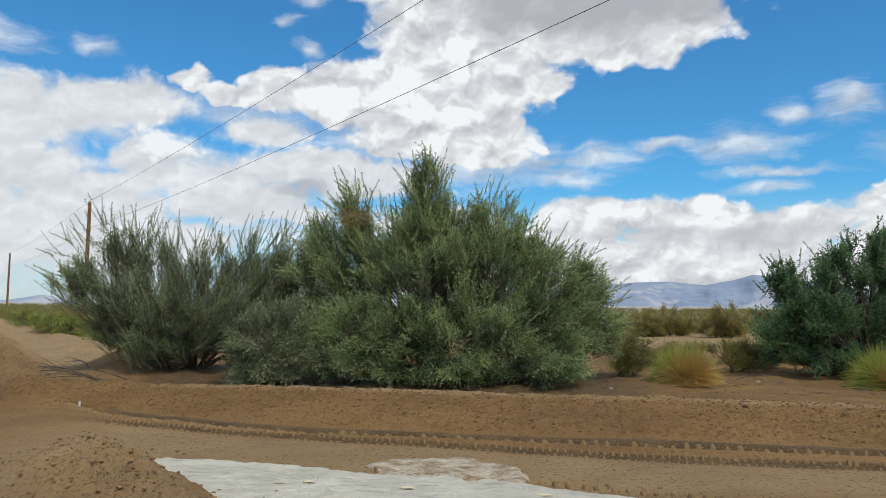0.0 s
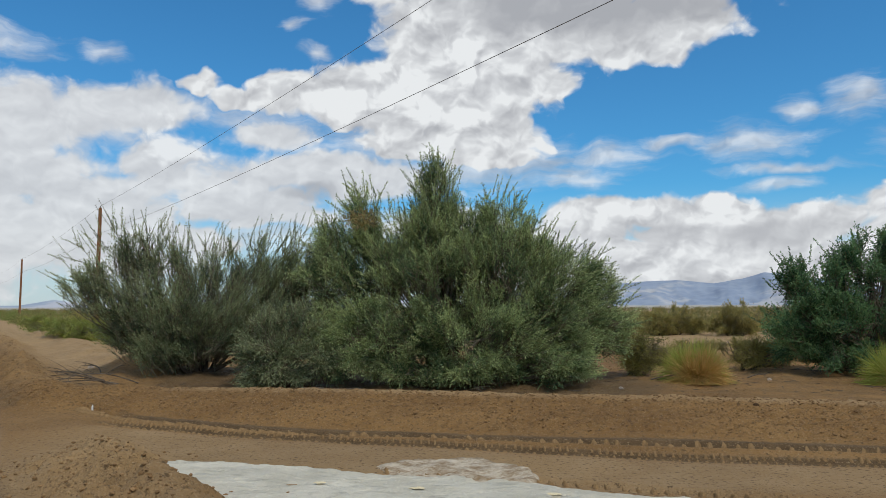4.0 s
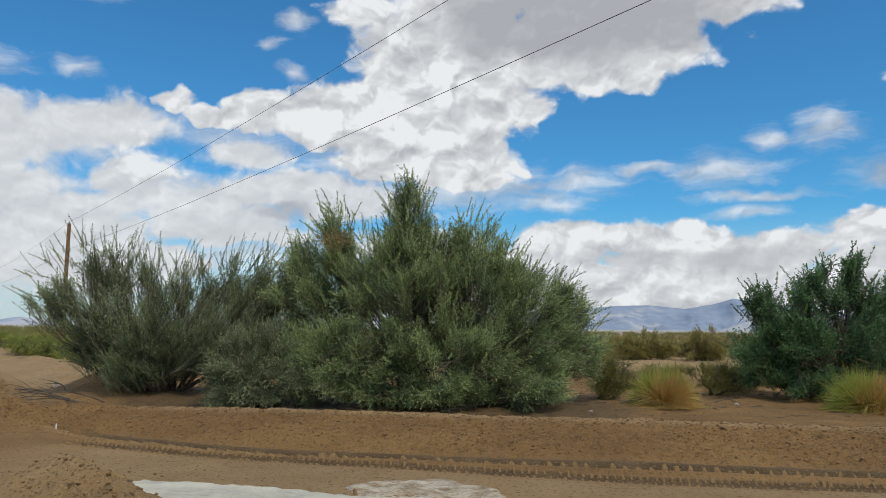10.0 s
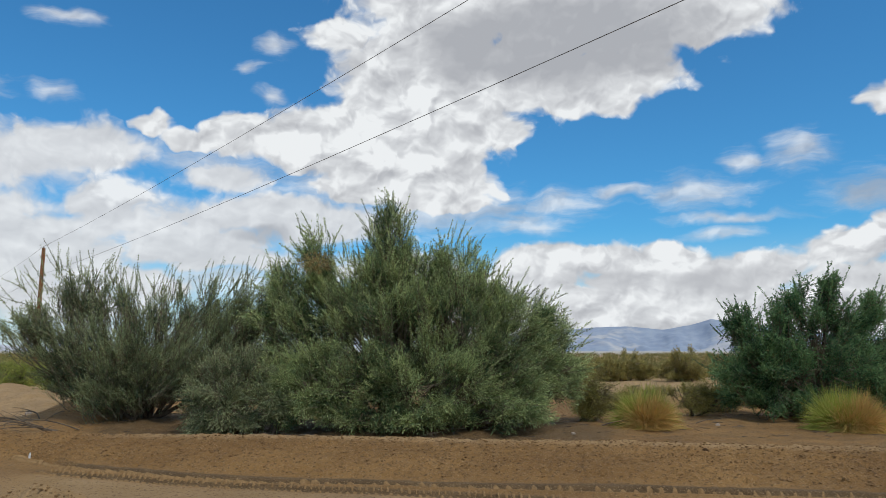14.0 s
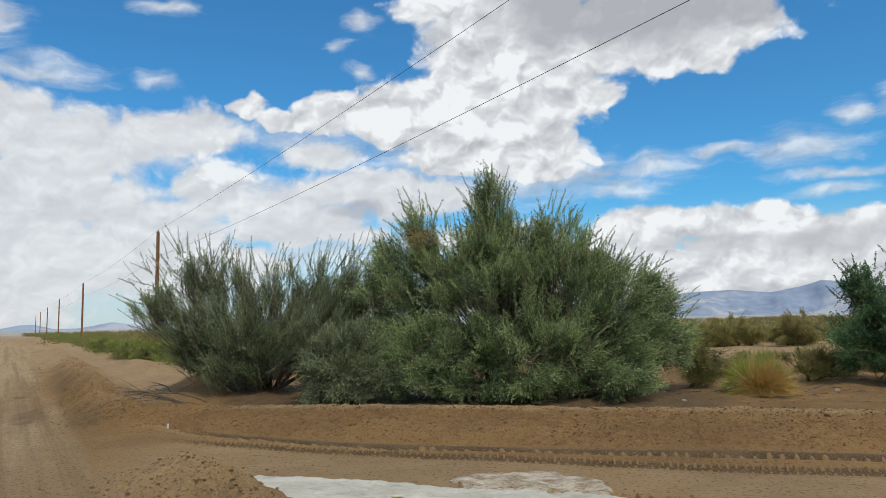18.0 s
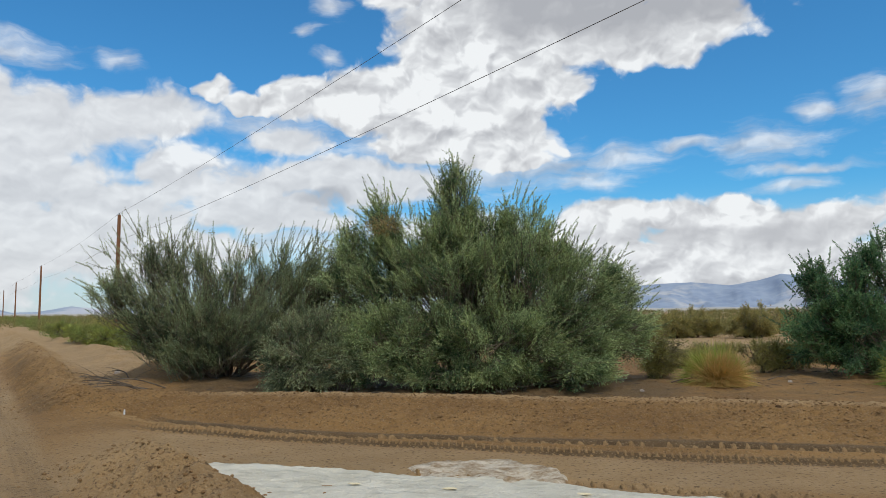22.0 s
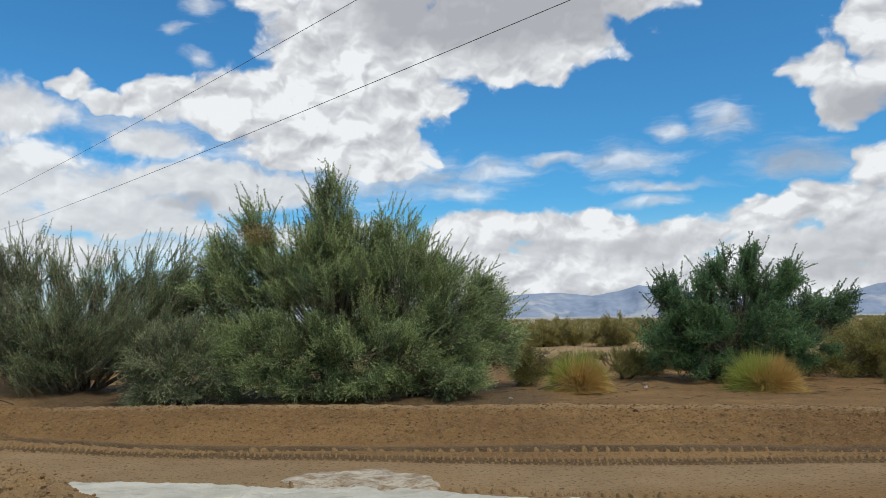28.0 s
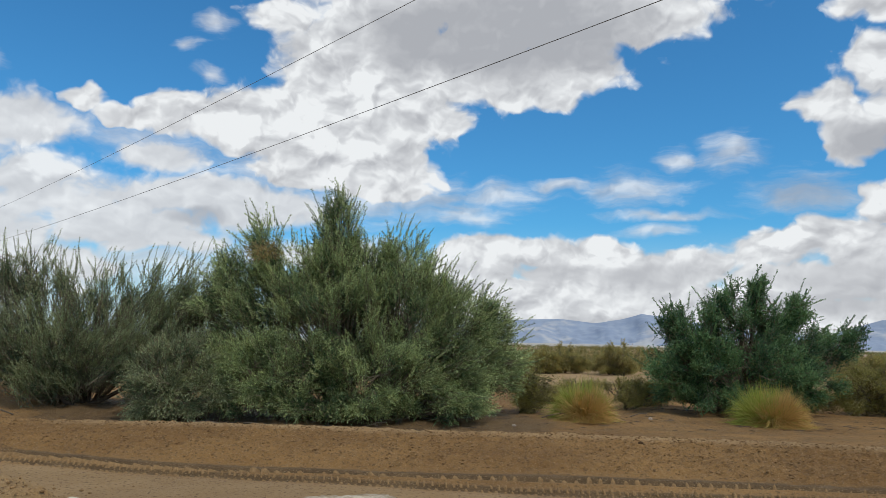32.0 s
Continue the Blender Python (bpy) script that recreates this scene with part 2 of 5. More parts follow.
    sky = N.add("ShaderNodeTexSky", sky_type="NISHITA", sun_disc=False, sun_elevation=radians(SUN_EL), sun_rotation=radians(SUN_AZ),
                altitude=300.0, air_density=1.0, dust_density=0.6, ozone_density=2.0)
    clear = N.mix(1.0, sky.outputs[0], SKY_TINT, "MULTIPLY")
    low = N.step(el, 0.0, 9.0, 0.75, 0.0)
    clear = N.mix(low, clear, (6.6, 7.0, 7.3))
    cloud = N.mix(1.0, tone, (CLOUD_LIGHT, CLOUD_LIGHT, CLOUD_LIGHT), "MULTIPLY")
    out = N.mix(alpha, clear, cloud)
    bg = N.add("ShaderNodeBackground")
    N.put(bg.inputs[0], out)
    bg.inputs[1].default_value = 0.1
    N.put(N.add("ShaderNodeOutputWorld").inputs[0], bg.outputs[0])


SKY_TINT = (0.38, 1.02, 1.36)
CLOUD_LIGHT = 9.0
build_sky()
sun = new("sun", bpy.data.lights.new("sun", "SUN"))
sun.data.energy, sun.data.angle, sun.data.color = 2.0, radians(9.0), (1.0, 0.92, 0.78)
a, b = radians(SUN_AZ), radians(SUN_EL)
sun.matrix_world = look((40 * math.sin(a) * math.cos(b), 40 * math.cos(a) * math.cos(b), 40 * math.sin(b)), (0, 0, 0))

# ---------------------------------------------------------------- numbers of the plan
U, V = (-0.559, 0.829), (0.829, 0.559)      # along the road, and across it to the right


def lattice(x, y, seed):
    h = np.sin(x * 127.1 + y * 311.7 + seed * 74.7) * 43758.5453
    return h - np.floor(h)


def vnoise(x, y, seed=0):
    xi, yi = np.floor(x), np.floor(y)
    fx, fy = x - xi, y - yi
    fx, fy = fx * fx * (3 - 2 * fx), fy * fy * (3 - 2 * fy)
    a, b = lattice(xi, yi, seed), lattice(xi + 1, yi, seed)
    c, d = lattice(xi, yi + 1, seed), lattice(xi + 1, yi + 1, seed)
    return (a + (b - a) * fx) * (1 - fy) + (c + (d - c) * fx) * fy - 0.5


def fbm(x, y, octaves=4, seed=0, rough=0.5):
    total, amp = 0.0, 1.0
    for k in range(octaves):
        total = total + amp * vnoise(x * 2**k + 13.7 * k, y * 2**k - 9.1 * k, seed + k)
        amp *= rough
    return total


def smooth(x, lo, hi):
    t = np.clip((x - lo) / (hi - lo), 0, 1)
    return t * t * (3 - 2 * t)


def bell(x, mid, width):
    return np.exp(-(((x - mid) / width) ** 2))


CREST = ([-8.0, -6.7, -4.7, -1.6, 1.3, 2.9, 4.7, 7.0, 8.5, 9.7, 12.0, 16.0], [14.2, 13.95, 13.7, 13.3, 12.75, 12.3, 11.9, 11.3, 10.3, 9.0, 6.5, 2.0])
FOOT = ([-8.0, -5.1, -2.9, -0.5, 1.6, 3.5, 7.9, 10.0, 16.0], [12.6, 12.1, 10.9, 10.35, 10.05, 9.75, 8.7, 7.2, 0.5])
FAR_RUT = ([-6.6, -5.7, -4.7, -2.8, -1.0, 0.9, 2.8, 4.6, 7.9, 12.0], [12.9, 12.3, 11.5, 10.5, 10.05, 9.7, 9.45, 9.1, 8.4, 7.3])
NEAR_RUT = ([-6.6, -4.4, -2.7, -0.9, 0.9, 2.8, 5.7, 7.7, 12.0], [12.0, 10.77, 10.12, 9.52, 9.07, 8.55, 8.2, 7.9, 6.9])
LAST_RUT = ([-1.5, -0.3, 1.0, 1.9, 2.8, 5.0, 9.0], [8.05, 7.82, 7.53, 7.23, 6.9, 6.2, 5.2])


def line(x, nodes):
    """A smooth line through the nodes: the mean of three shifted straight ones."""
    return sum(np.interp(x + d, *nodes) for d in (-0.6, -0.3, 0.0, 0.3, 0.6)) / 5


def ground_z(x, y):
    x, y = np.asarray(x, float), np.asarray(y, float)
    lat, s = V[0] * x + V[1] * y, U[0] * x + U[1] * y
    z = 0.10 * fbm(x / 5, y / 5, 3, 11) * smooth(np.hypot(x, y), 14, 30) * (1 - bell(lat, -1.0, 2.6)) + 0.03 * fbm(x / 1.6, y / 1.6, 3, 2)
    z = z + (0.022 * fbm(x / 0.30, y / 0.30, 3, 91, 0.6) + 0.04 * fbm(x / 0.8, y / 0.8, 2, 92)) * smooth(y, 12.5, 14.0) * (1 - smooth(y, 26, 34)) * (1 - smooth(np.abs(x), 20, 26))
    z = z + 0.16 * fbm(x / 90, y / 90, 2, 8) * smooth(np.hypot(x, y), 60, 160)
    # wheel ruts of the road
    road = bell(lat, -2.2, 2.2)
    z = z - 0.05 * bell(lat, -0.5, 0.35) - 0.05 * bell(lat, -3.3, 0.4) + 0.02 * road * fbm(lat * 3, s / 6, 2, 31)
    # bank that the grader threw up beside the road, with the gap where the side track leaves
    wob = 0.25 * fbm(s / 3.0, lat * 0, 2, 21) + 0.022 * np.clip(s - 14, 0, 50) * smooth(s, 12, 16)
    far_bank = (0.35 * smooth(s, 13.2, 14.4) + 0.65 * smooth(s, 14.0, 19.5)) * (1 - smooth(s, 60, 85))
    near_bank = smooth(s, 2.6, 4.0) * (1 - smooth(s, 8.3, 10.2))
    off = lat - 1.48 - wob
    slope = np.clip(1 - np.sqrt(off * off + 0.004) / np.where(off < 0, 0.74, np.where(s < 11.5, 0.62, 0.80)), 0, 1) * 1.06
    lump = 0.82 + 0.35 * fbm(x / 0.6, y / 0.6, 3, 17)
    z = z + slope * lump * (0.62 * far_bank + 0.44 * near_bank)
    # runnels down the faces, loose crumbs, and the furrow that the blade left at the foot
    skin = np.minimum(1.0, slope * 3.0) * (far_bank + near_bank)
    z = z + skin * (0.13 * fbm(s / 0.30, lat / 0.45, 3, 18, 0.6) + 0.09 * fbm(x / 0.13, y / 0.13, 3, 19, 0.65))
    z = z - 0.06 * (far_bank + 0.6 * near_bank) * bell(off, -0.98, 0.16) + 0.05 * far_bank * bell(off, -1.22, 0.10)
    second = bell(lat, 4.0 + wob, 0.75) * smooth(s, 16.5, 20) * (1 - smooth(s, 42, 60))
    z = z + second * (0.26 + 0.22 * fbm(x / 0.9, y / 0.9, 4, 23))
    # graded shoulder of the side track: rough face, crest, and the hollow behind
    c, f = line(x, CREST) + 0.12 * fbm(x / 1.1, y * 0, 3, 4), line(x, FOOT) + 0.10 * fbm(x / 0.8, y * 0, 3, 6)
    on = smooth(x, -8.2, -6.4) * (1 - smooth(x, 14.0, 16.0))
    up = smooth(y, f - 0.1, c) * 0.6 + 0.4 * smooth(y, f - 0.05, f + 0.5)
    back = -0.08 * (1 - smooth(x, 1.5, 4.0)) + 0.03 * smooth(x, 1.5, 4.0)
    down = smooth(y, c, c + 1.0)
    z = z + on * np.where(y < c, 0.205 * up, 0.205 + (back - 0.205) * down) * (1 - smooth(y, 24, 40))
    face = on * smooth(y, f - 0.2, f + 0.2) * (1 - smooth(y, c + 0.1, c + 0.5))
    z = z + face * (0.075 * fbm(x / 0.12, y / 0.10, 3, 41, 0.7) * (1 - 0.6 * bell(y, c, 0.25)) + 0.030 * np.maximum(fbm(x / 0.45, y / 0.3, 2, 43), 0))
    z = z + on * 0.03 * bell(y, c - 0.05, 0.16) + on * 0.035 * bell(y, c - 0.75, 0.14) * smooth(fbm(x / 2, y * 0, 2, 9), -0.2, 0.2)
    # ruts of the tyre tracks, with a low shelf behind the outer one
    for nodes, x0, x1, deep in ((FAR_RUT, -5.9, 8.6, 0.075), (NEAR_RUT, -4.9, 8.2, 0.045), (LAST_RUT, -0.6, 6.5, 0.05)):
        w = y - line(x, nodes)
        run = smooth(x, x0 - 0.3, x0 + 0.3) * (1 - smooth(x, x1 - 0.5, x1 + 0.5))
        z = z - deep * run * smooth(w, -0.22, -0.05) * (1 - smooth(w, 0.06, 0.13 + 0.03 * deep / 0.045))
    mid = 0.5 * (line(x, FAR_RUT) + line(x, NEAR_RUT)) + 0.02
    z = z + 0.03 * bell(y, mid, 0.08) * smooth(x, -2.5, 0.5) * (1 - smooth(x, 8, 9))
    # mounds that the big shrubs stand on
    z = z + 0.28 * bell(x, -6.0, 2.6) * bell(y, 18.2, 1.7) + 0.22 * bell(x, 0.0, 3.2) * bell(y, 17.2, 1.6)
    z = z + 0.06 * bell(x, 9.2, 2.2) * bell(y, 18.6, 1.4) + 0.05 * bell(x, 13.6, 2.0) * bell(y, 13.4, 1.3)
    return z


def gz(x, y):
    return float(ground_z(np.array([x]), np.array([y]))[0])


# ---------------------------------------------------------------- materials
def material(name):
    mat = bpy.data.materials.new(name)
    mat.use_nodes = True
    mat.node_tree.nodes.clear()
    N = Nodes(mat.node_tree)
    bsdf = N.add("ShaderNodeBsdfPrincipled")
    out = N.add("ShaderNodeOutputMaterial")
    N.put(out.inputs[0], bsdf.outputs[0])
    return mat, N, bsdf, out


def bump(N, bsdf, height, dist, strength=1.0):
    b = N.add("ShaderNodeBump")
    N.put(b.inputs["Height"], height)
    b.inputs["Distance"].default_value, b.inputs["Strength"].default_value = dist, strength
    N.put(bsdf.inputs["Normal"], b.outputs[0])


def soil_material():
    mat, N, bsdf, _ = material("desert_soil")
    p = N.add("ShaderNodeNewGeometry").outputs["Position"]
    damp_shaded = N.add("ShaderNodeAttribute", attribute_name="damp_shaded").outputs["Fac"]
    gravel = N.add("ShaderNodeAttribute", attribute_name="gravel").outputs["Fac"]
    broad = N.noise(p, 0.35, 5.0, 0.6)
    patch = N.noise(p, 1.7, 5.0, 0.6)
    grain = N.noise(p, 38.0, 4.0, 0.65)
    dry = N.mix(N.step(broad, 0.35, 0.68), (0.240, 0.132, 0.048), (0.355, 0.205, 0.076))
    pale = N.mix(N.step(patch, 0.3, 0.7), (0.45, 0.315, 0.168), (0.57, 0.415, 0.235))
    base = N.mix(gravel, dry, pale)
    # fine streaks that wheels and the grader drew along the road
    road = N.add("ShaderNodeAttribute", attribute_name="road").outputs["Fac"]
    turned = N.add("ShaderNodeCombineXYZ")
    N.put(turned.inputs[0], N.v("DOT_PRODUCT", p, (V[0], V[1], 0.0)))
    N.put(turned.inputs[1], N.m("MULTIPLY", N.v("DOT_PRODUCT", p, (U[0], U[1], 0.0)), 0.016))
    drawn = N.noise(turned.outputs[0], 2.6, 7.0, 0.68)
    base = N.mix(N.m("MULTIPLY", road, N.step(drawn, 0.45, 0.57, 0.0, 0.7)), base, (0.285, 0.187, 0.090))
    pitted = N.noise(p, 17.0, 4.0, 0.7)
    base = N.mix(N.m("MULTIPLY", road, N.step(pitted, 0.52, 0.62, 0.0, 0.35)), base, (0.22, 0.138, 0.065))
    # wet soil colour, which also paints shade in ruts, hollow and bank side
    wet_shaded = N.mix(N.step(patch, 0.35, 0.65), (0.112, 0.071, 0.033), (0.168, 0.108, 0.052))
    edge = N.step(N.m("ADD", damp_shaded, N.m("MULTIPLY", N.m("SUBTRACT", patch, 0.5), 0.9)), 0.25, 0.75)
    col = N.mix(edge, base, wet_shaded)
    plain = N.add("ShaderNodeAttribute", attribute_name="plain").outputs["Fac"]
    fleck = N.step(N.noise(p, 55.0, 2.0, 0.5), 0.58, 0.70)
    col = N.mix(N.m("MULTIPLY", fleck, 0.7), col, (0.46, 0.335, 0.195))
    dark = N.step(N.noise(p, 21.0, 4.0, 0.65), 0.46, 0.34)
    col = N.mix(N.m("MULTIPLY", dark, 0.8), col, (0.095, 0.060, 0.032))
    col = N.mix(N.m("MULTIPLY", N.m("SUBTRACT", grain, 0.35), 0.6, clamp=True), col, (0.32, 0.198, 0.092))
    # soil colour goes over to pale grey-tan far out
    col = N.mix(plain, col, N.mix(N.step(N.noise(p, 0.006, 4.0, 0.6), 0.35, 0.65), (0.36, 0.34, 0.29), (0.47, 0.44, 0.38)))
    N.put(bsdf.inputs["Base Color"], col)
    N.put(bsdf.inputs["Roughness"], N.step(edge, 0.0, 1.0, 0.95, 0.88))
    bsdf.inputs["Specular IOR Level"].default_value = 0.25
    bump(N, bsdf, N.m("ADD", N.m("MULTIPLY", grain, 0.5), N.noise(p, 11.0, 6.0, 0.7)), 0.07, 1.0)
    return mat


def leaf_material(name, paler, darker, dry, amount=0.12, light=0.4):
    mat, N, bsdf, out = material(name)
    geo = N.add("ShaderNodeNewGeometry")
    rnd = geo.outputs["Random Per Island"]
    clump = N.noise(geo.outputs["Position"], 0.9, 3.0, 0.6)
    plume = N.add("ShaderNodeAttribute", attribute_name="plume").outputs["Fac"]
    # random leaf tone, plus painted light on spray tips and shade at their bases
    paleness = N.m("ADD", N.m("MULTIPLY", rnd, 0.14), N.m("ADD", N.m("MULTIPLY", clump, 0.5), N.m("MULTIPLY", plume, 1.0)))
    col = N.mix(N.step(paleness, 0.45, 1.15), darker, paler)
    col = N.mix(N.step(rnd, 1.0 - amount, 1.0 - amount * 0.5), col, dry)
    N.put(bsdf.inputs["Base Color"], col)
    bsdf.inputs["Roughness"].default_value = 0.55
    bsdf.inputs["Specular IOR Level"].default_value = 0.3
    tr = N.add("ShaderNodeBsdfTranslucent")
    N.put(tr.inputs[0], col)
    mx = N.add("ShaderNodeMixShader")
    mx.inputs[0].default_value = light
    N.put(mx.inputs[1], bsdf.outputs[0])
    N.put(mx.inputs[2], tr.outputs[0])
    N.put(out.inputs[0], mx.outputs[0])
    return mat


def rough_material(name, a, b, scale, rough=0.9, stretch=(1, 1, 1), relief=0.01, spec=0.08):
    mat, N, bsdf, _ = material(name)
    p = N.v("MULTIPLY", N.add("ShaderNodeTexCoord").outputs["Object"], stretch)
    n = N.noise(p, scale, 6.0, 0.6)
    fine = N.noise(p, scale * 7, 3.0, 0.6)
    N.put(bsdf.inputs["Base Color"], N.mix(N.step(N.m("ADD", n, N.m("MULTIPLY", N.m("SUBTRACT", fine, 0.5), 0.5)), 0.3, 0.7), a, b))
    bsdf.inputs["Roughness"].default_value = rough
    bsdf.inputs["Specular IOR Level"].default_value = spec
    bump(N, bsdf, N.m("ADD", n, fine), relief, 0.8)
    return mat


SOIL = soil_material()
BARK = rough_material("grey_brown_bark", (0.060, 0.044, 0.032), (0.14, 0.108, 0.08), 6.0, stretch=(1, 1, 0.2))
TWIG = rough_material("twig_bark", (0.12, 0.10, 0.07), (0.22, 0.19, 0.14), 9.0)
DEAD = rough_material("dead_twig", (0.095, 0.072, 0.052), (0.19, 0.155, 0.12), 7.0)
WOOD = rough_material("pole_wood", (0.17, 0.080, 0.040), (0.30, 0.155, 0.085), 3.0, stretch=(3, 3, 0.15), relief=0.006)
STONE = rough_material("pale_stone", (0.28, 0.22, 0.17), (0.48, 0.42, 0.36), 9.0, relief=0.012)
CLOD = rough_material("earth_clod", (0.17, 0.098, 0.044), (0.34, 0.215, 0.105), 8.0, relief=0.012)
WIRE = rough_material("weathered_wire", (0.12, 0.115, 0.11), (0.19, 0.18, 0.175), 5.0, rough=0.6)
BAR = rough_material("dry_pressed_earth", (0.26, 0.164, 0.078), (0.36, 0.235, 0.115), 14.0, relief=0.02)
DARK_EARTH = rough_material("dark_clod", (0.062, 0.036, 0.019), (0.13, 0.077, 0.040), 9.0)
WHITE = rough_material("white_paint", (0.68, 0.67, 0.64), (0.80, 0.79, 0.77), 2.0, rough=0.6, relief=0.002)
GLASSY = rough_material("grey_insulator", (0.25, 0.24, 0.22), (0.42, 0.40, 0.38), 6.0, rough=0.3)
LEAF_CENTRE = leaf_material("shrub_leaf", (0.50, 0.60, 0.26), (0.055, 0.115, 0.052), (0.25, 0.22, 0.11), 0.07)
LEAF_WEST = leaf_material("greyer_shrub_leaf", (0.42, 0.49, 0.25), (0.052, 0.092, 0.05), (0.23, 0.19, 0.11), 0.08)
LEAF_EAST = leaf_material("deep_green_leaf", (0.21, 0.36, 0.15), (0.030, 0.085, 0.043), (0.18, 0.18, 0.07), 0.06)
LEAF_PALE = leaf_material("grey_green_leaf", (0.42, 0.47, 0.25), (0.08, 0.12, 0.065), (0.27, 0.23, 0.14), 0.10)
LEAF_OLIVE = leaf_material("olive_leaf", (0.42, 0.39, 0.11), (0.22, 0.215, 0.07), (0.26, 0.19, 0.07), 0.2)
LEAF_FAR = leaf_material("creosote_leaf", (0.45, 0.4, 0.125), (0.24, 0.225, 0.078), (0.4, 0.28, 0.12), 0.2)
LEAF_BRIGHT = leaf_material("bright_scrub_leaf", (0.42, 0.46, 0.1), (0.21, 0.27, 0.07), (0.28, 0.22, 0.08), 0.15)
LEAF_DEAD = leaf_material("dead_leaf", (0.50, 0.40, 0.18), (0.36, 0.28, 0.12), (0.27, 0.20, 0.11), 0.2)
BLADE_GREEN = leaf_material("green_blade", (0.54, 0.58, 0.14), (0.38, 0.43, 0.09), (0.50, 0.42, 0.13), 0.2)
BLADE_STRAW = leaf_material("straw_blade", (0.85, 0.6, 0.22), (0.62, 0.42, 0.15), (0.4, 0.26, 0.1), 0.15, 0.25)


def foam_material():
    mat, N, bsdf, _ = material("froth")
    p = N.add("ShaderNodeNewGeometry").outputs["Position"]
    big = N.noise(p, 1.4, 5.0, 0.6)
    small = N.noise(p, 22.0, 5.0, 0.65)
    streak = N.noise(N.v("MULTIPLY", p, (0.8, 3.0, 1.0)), 3.5, 5.0, 0.6)
    col = N.mix(N.step(big, 0.35, 0.7), (0.55, 0.515, 0.41), (0.72, 0.68, 0.56))
    col = N.mix(N.step(streak, 0.54, 0.72), col, (0.46, 0.43, 0.34))
    col = N.mix(N.m("MULTIPLY", N.step(small, 0.58, 0.70), 0.5), col, (0.78, 0.76, 0.68))
    N.put(bsdf.inputs["Base Color"], col)
    N.put(bsdf.inputs["Roughness"], N.step(small, 0.3, 0.7, 0.5, 0.8))
    bump(N, bsdf, N.m("ADD", big, N.m("ADD", N.m("MULTIPLY", small, 0.75), N.m("MULTIPLY", streak, 1.2))), 0.06, 0.9)
    return mat


FOAM = foam_material()
FROTH_SILT = rough_material("silty_froth", (0.27, 0.19, 0.11), (0.60, 0.53, 0.42), 3.4, rough=0.6, stretch=(1, 3.5, 1), relief=0.03)


# ---------------------------------------------------------------- mesh helpers
def mesh_from(name, verts, faces, mat, shade=False):
    """A mesh out of numpy arrays; all faces have the same number of corners."""
    verts, faces = np.asarray(verts, np.float32), np.asarray(faces, np.int32)
    k = faces.shape[1]
    me = bpy.data.meshes.new(name)
    me.vertices.add(len(verts))
    me.vertices.foreach_set("co", verts.ravel())
    me.loops.add(faces.size)
    me.loops.foreach_set("vertex_index", faces.ravel())
    me.polygons.add(len(faces))
    me.polygons.foreach_set("loop_start", np.arange(len(faces), dtype=np.int32) * k)
    me.polygons.foreach_set("use_smooth", np.full(len(faces), bool(shade)))
    me.update(calc_edges=True)
    me.validate()
    me.materials.append(mat)
    return me


def under(ob, parent):
    ob.parent = parent
    return ob


def part(name, me, parent, label=""):
    return tagged(under(new(name, me), parent), label)


def thing(name, x, y, z, label, category, group="", kind=""):
    ob = new(name)
    ob.location = (x, y, z)
    ob.empty_display_size = 0.2
    return tagged(ob, label, category, group, kind)


def unit(v):
    return v / np.maximum(np.linalg.norm(v, axis=-1, keepdims=True), 1e-9)


def tubes(paths, radii, sides=4):
    """Verts and quads of round rods: paths (n, k, 3), radii (n, k)."""
    paths, radii = np.asarray(paths, float), np.asarray(radii, float)
    n, k, _ = paths.shape
    along = unit(np.gradient(paths, axis=1))
    side = unit(np.cross(along, np.array([0.31, 0.87, 0.38])))
    other = np.cross(along, side)
    ang = np.arange(sides) * 2 * math.pi / sides
    ring = side[:, :, None] * np.cos(ang)[:, None] + other[:, :, None] * np.sin(ang)[:, None]
    verts = (paths[:, :, None] + ring * radii[:, :, None, None]).reshape(-1, 3)
    i = np.arange(n)[:, None, None] * k * sides
    j = np.arange(k - 1)[None, :, None] * sides
    s = np.arange(sides)[None, None, :]
    t = (s + 1) % sides
    faces = np.stack([i + j + s, i + j + t, i + j + sides + t, i + j + sides + s], -1).reshape(-1, 4)
    return verts, faces


def joined(pieces):
    verts, faces, n = [], [], 0
    for v, f in pieces:
        verts.append(v)
        faces.append(f + n)
        n += len(v)
    return np.concatenate(verts), np.concatenate(faces)


def leaves(at, way, length, width, rng):
    """Pointed leaves, folded a little along the middle."""
    n = len(at)
    side = unit(np.cross(way, rng.normal(size=(n, 3))))
    lift = np.cross(way, side)
    L, W = np.broadcast_to(length, n)[:, None], np.broadcast_to(width, n)[:, None]
    mid = at + way * L * 0.45 + lift * W * 0.25
    verts = np.stack([at, mid + side * W * 0.5, at + way * L, mid - side * W * 0.5], 1).reshape(-1, 3)
    return verts, np.arange(4 * n).reshape(-1, 4)


def needles(at, way, length, width, rng):
    """Slim pointed leaflets, a triangle each."""
    n = len(at)
    side = unit(np.cross(way, rng.normal(size=(n, 3)))) * (np.broadcast_to(width, n) * 0.5)[:, None]
    low = at + way * (np.broadcast_to(length, n) * 0.3)[:, None]
    verts = np.stack([low - side, low + side, at + way * np.broadcast_to(length, n)[:, None]], 1).reshape(-1, 3)
    return verts, np.arange(3 * n).reshape(-1, 3)


def sphere_ways(n, rng):
    return unit(rng.normal(size=(n, 3)))


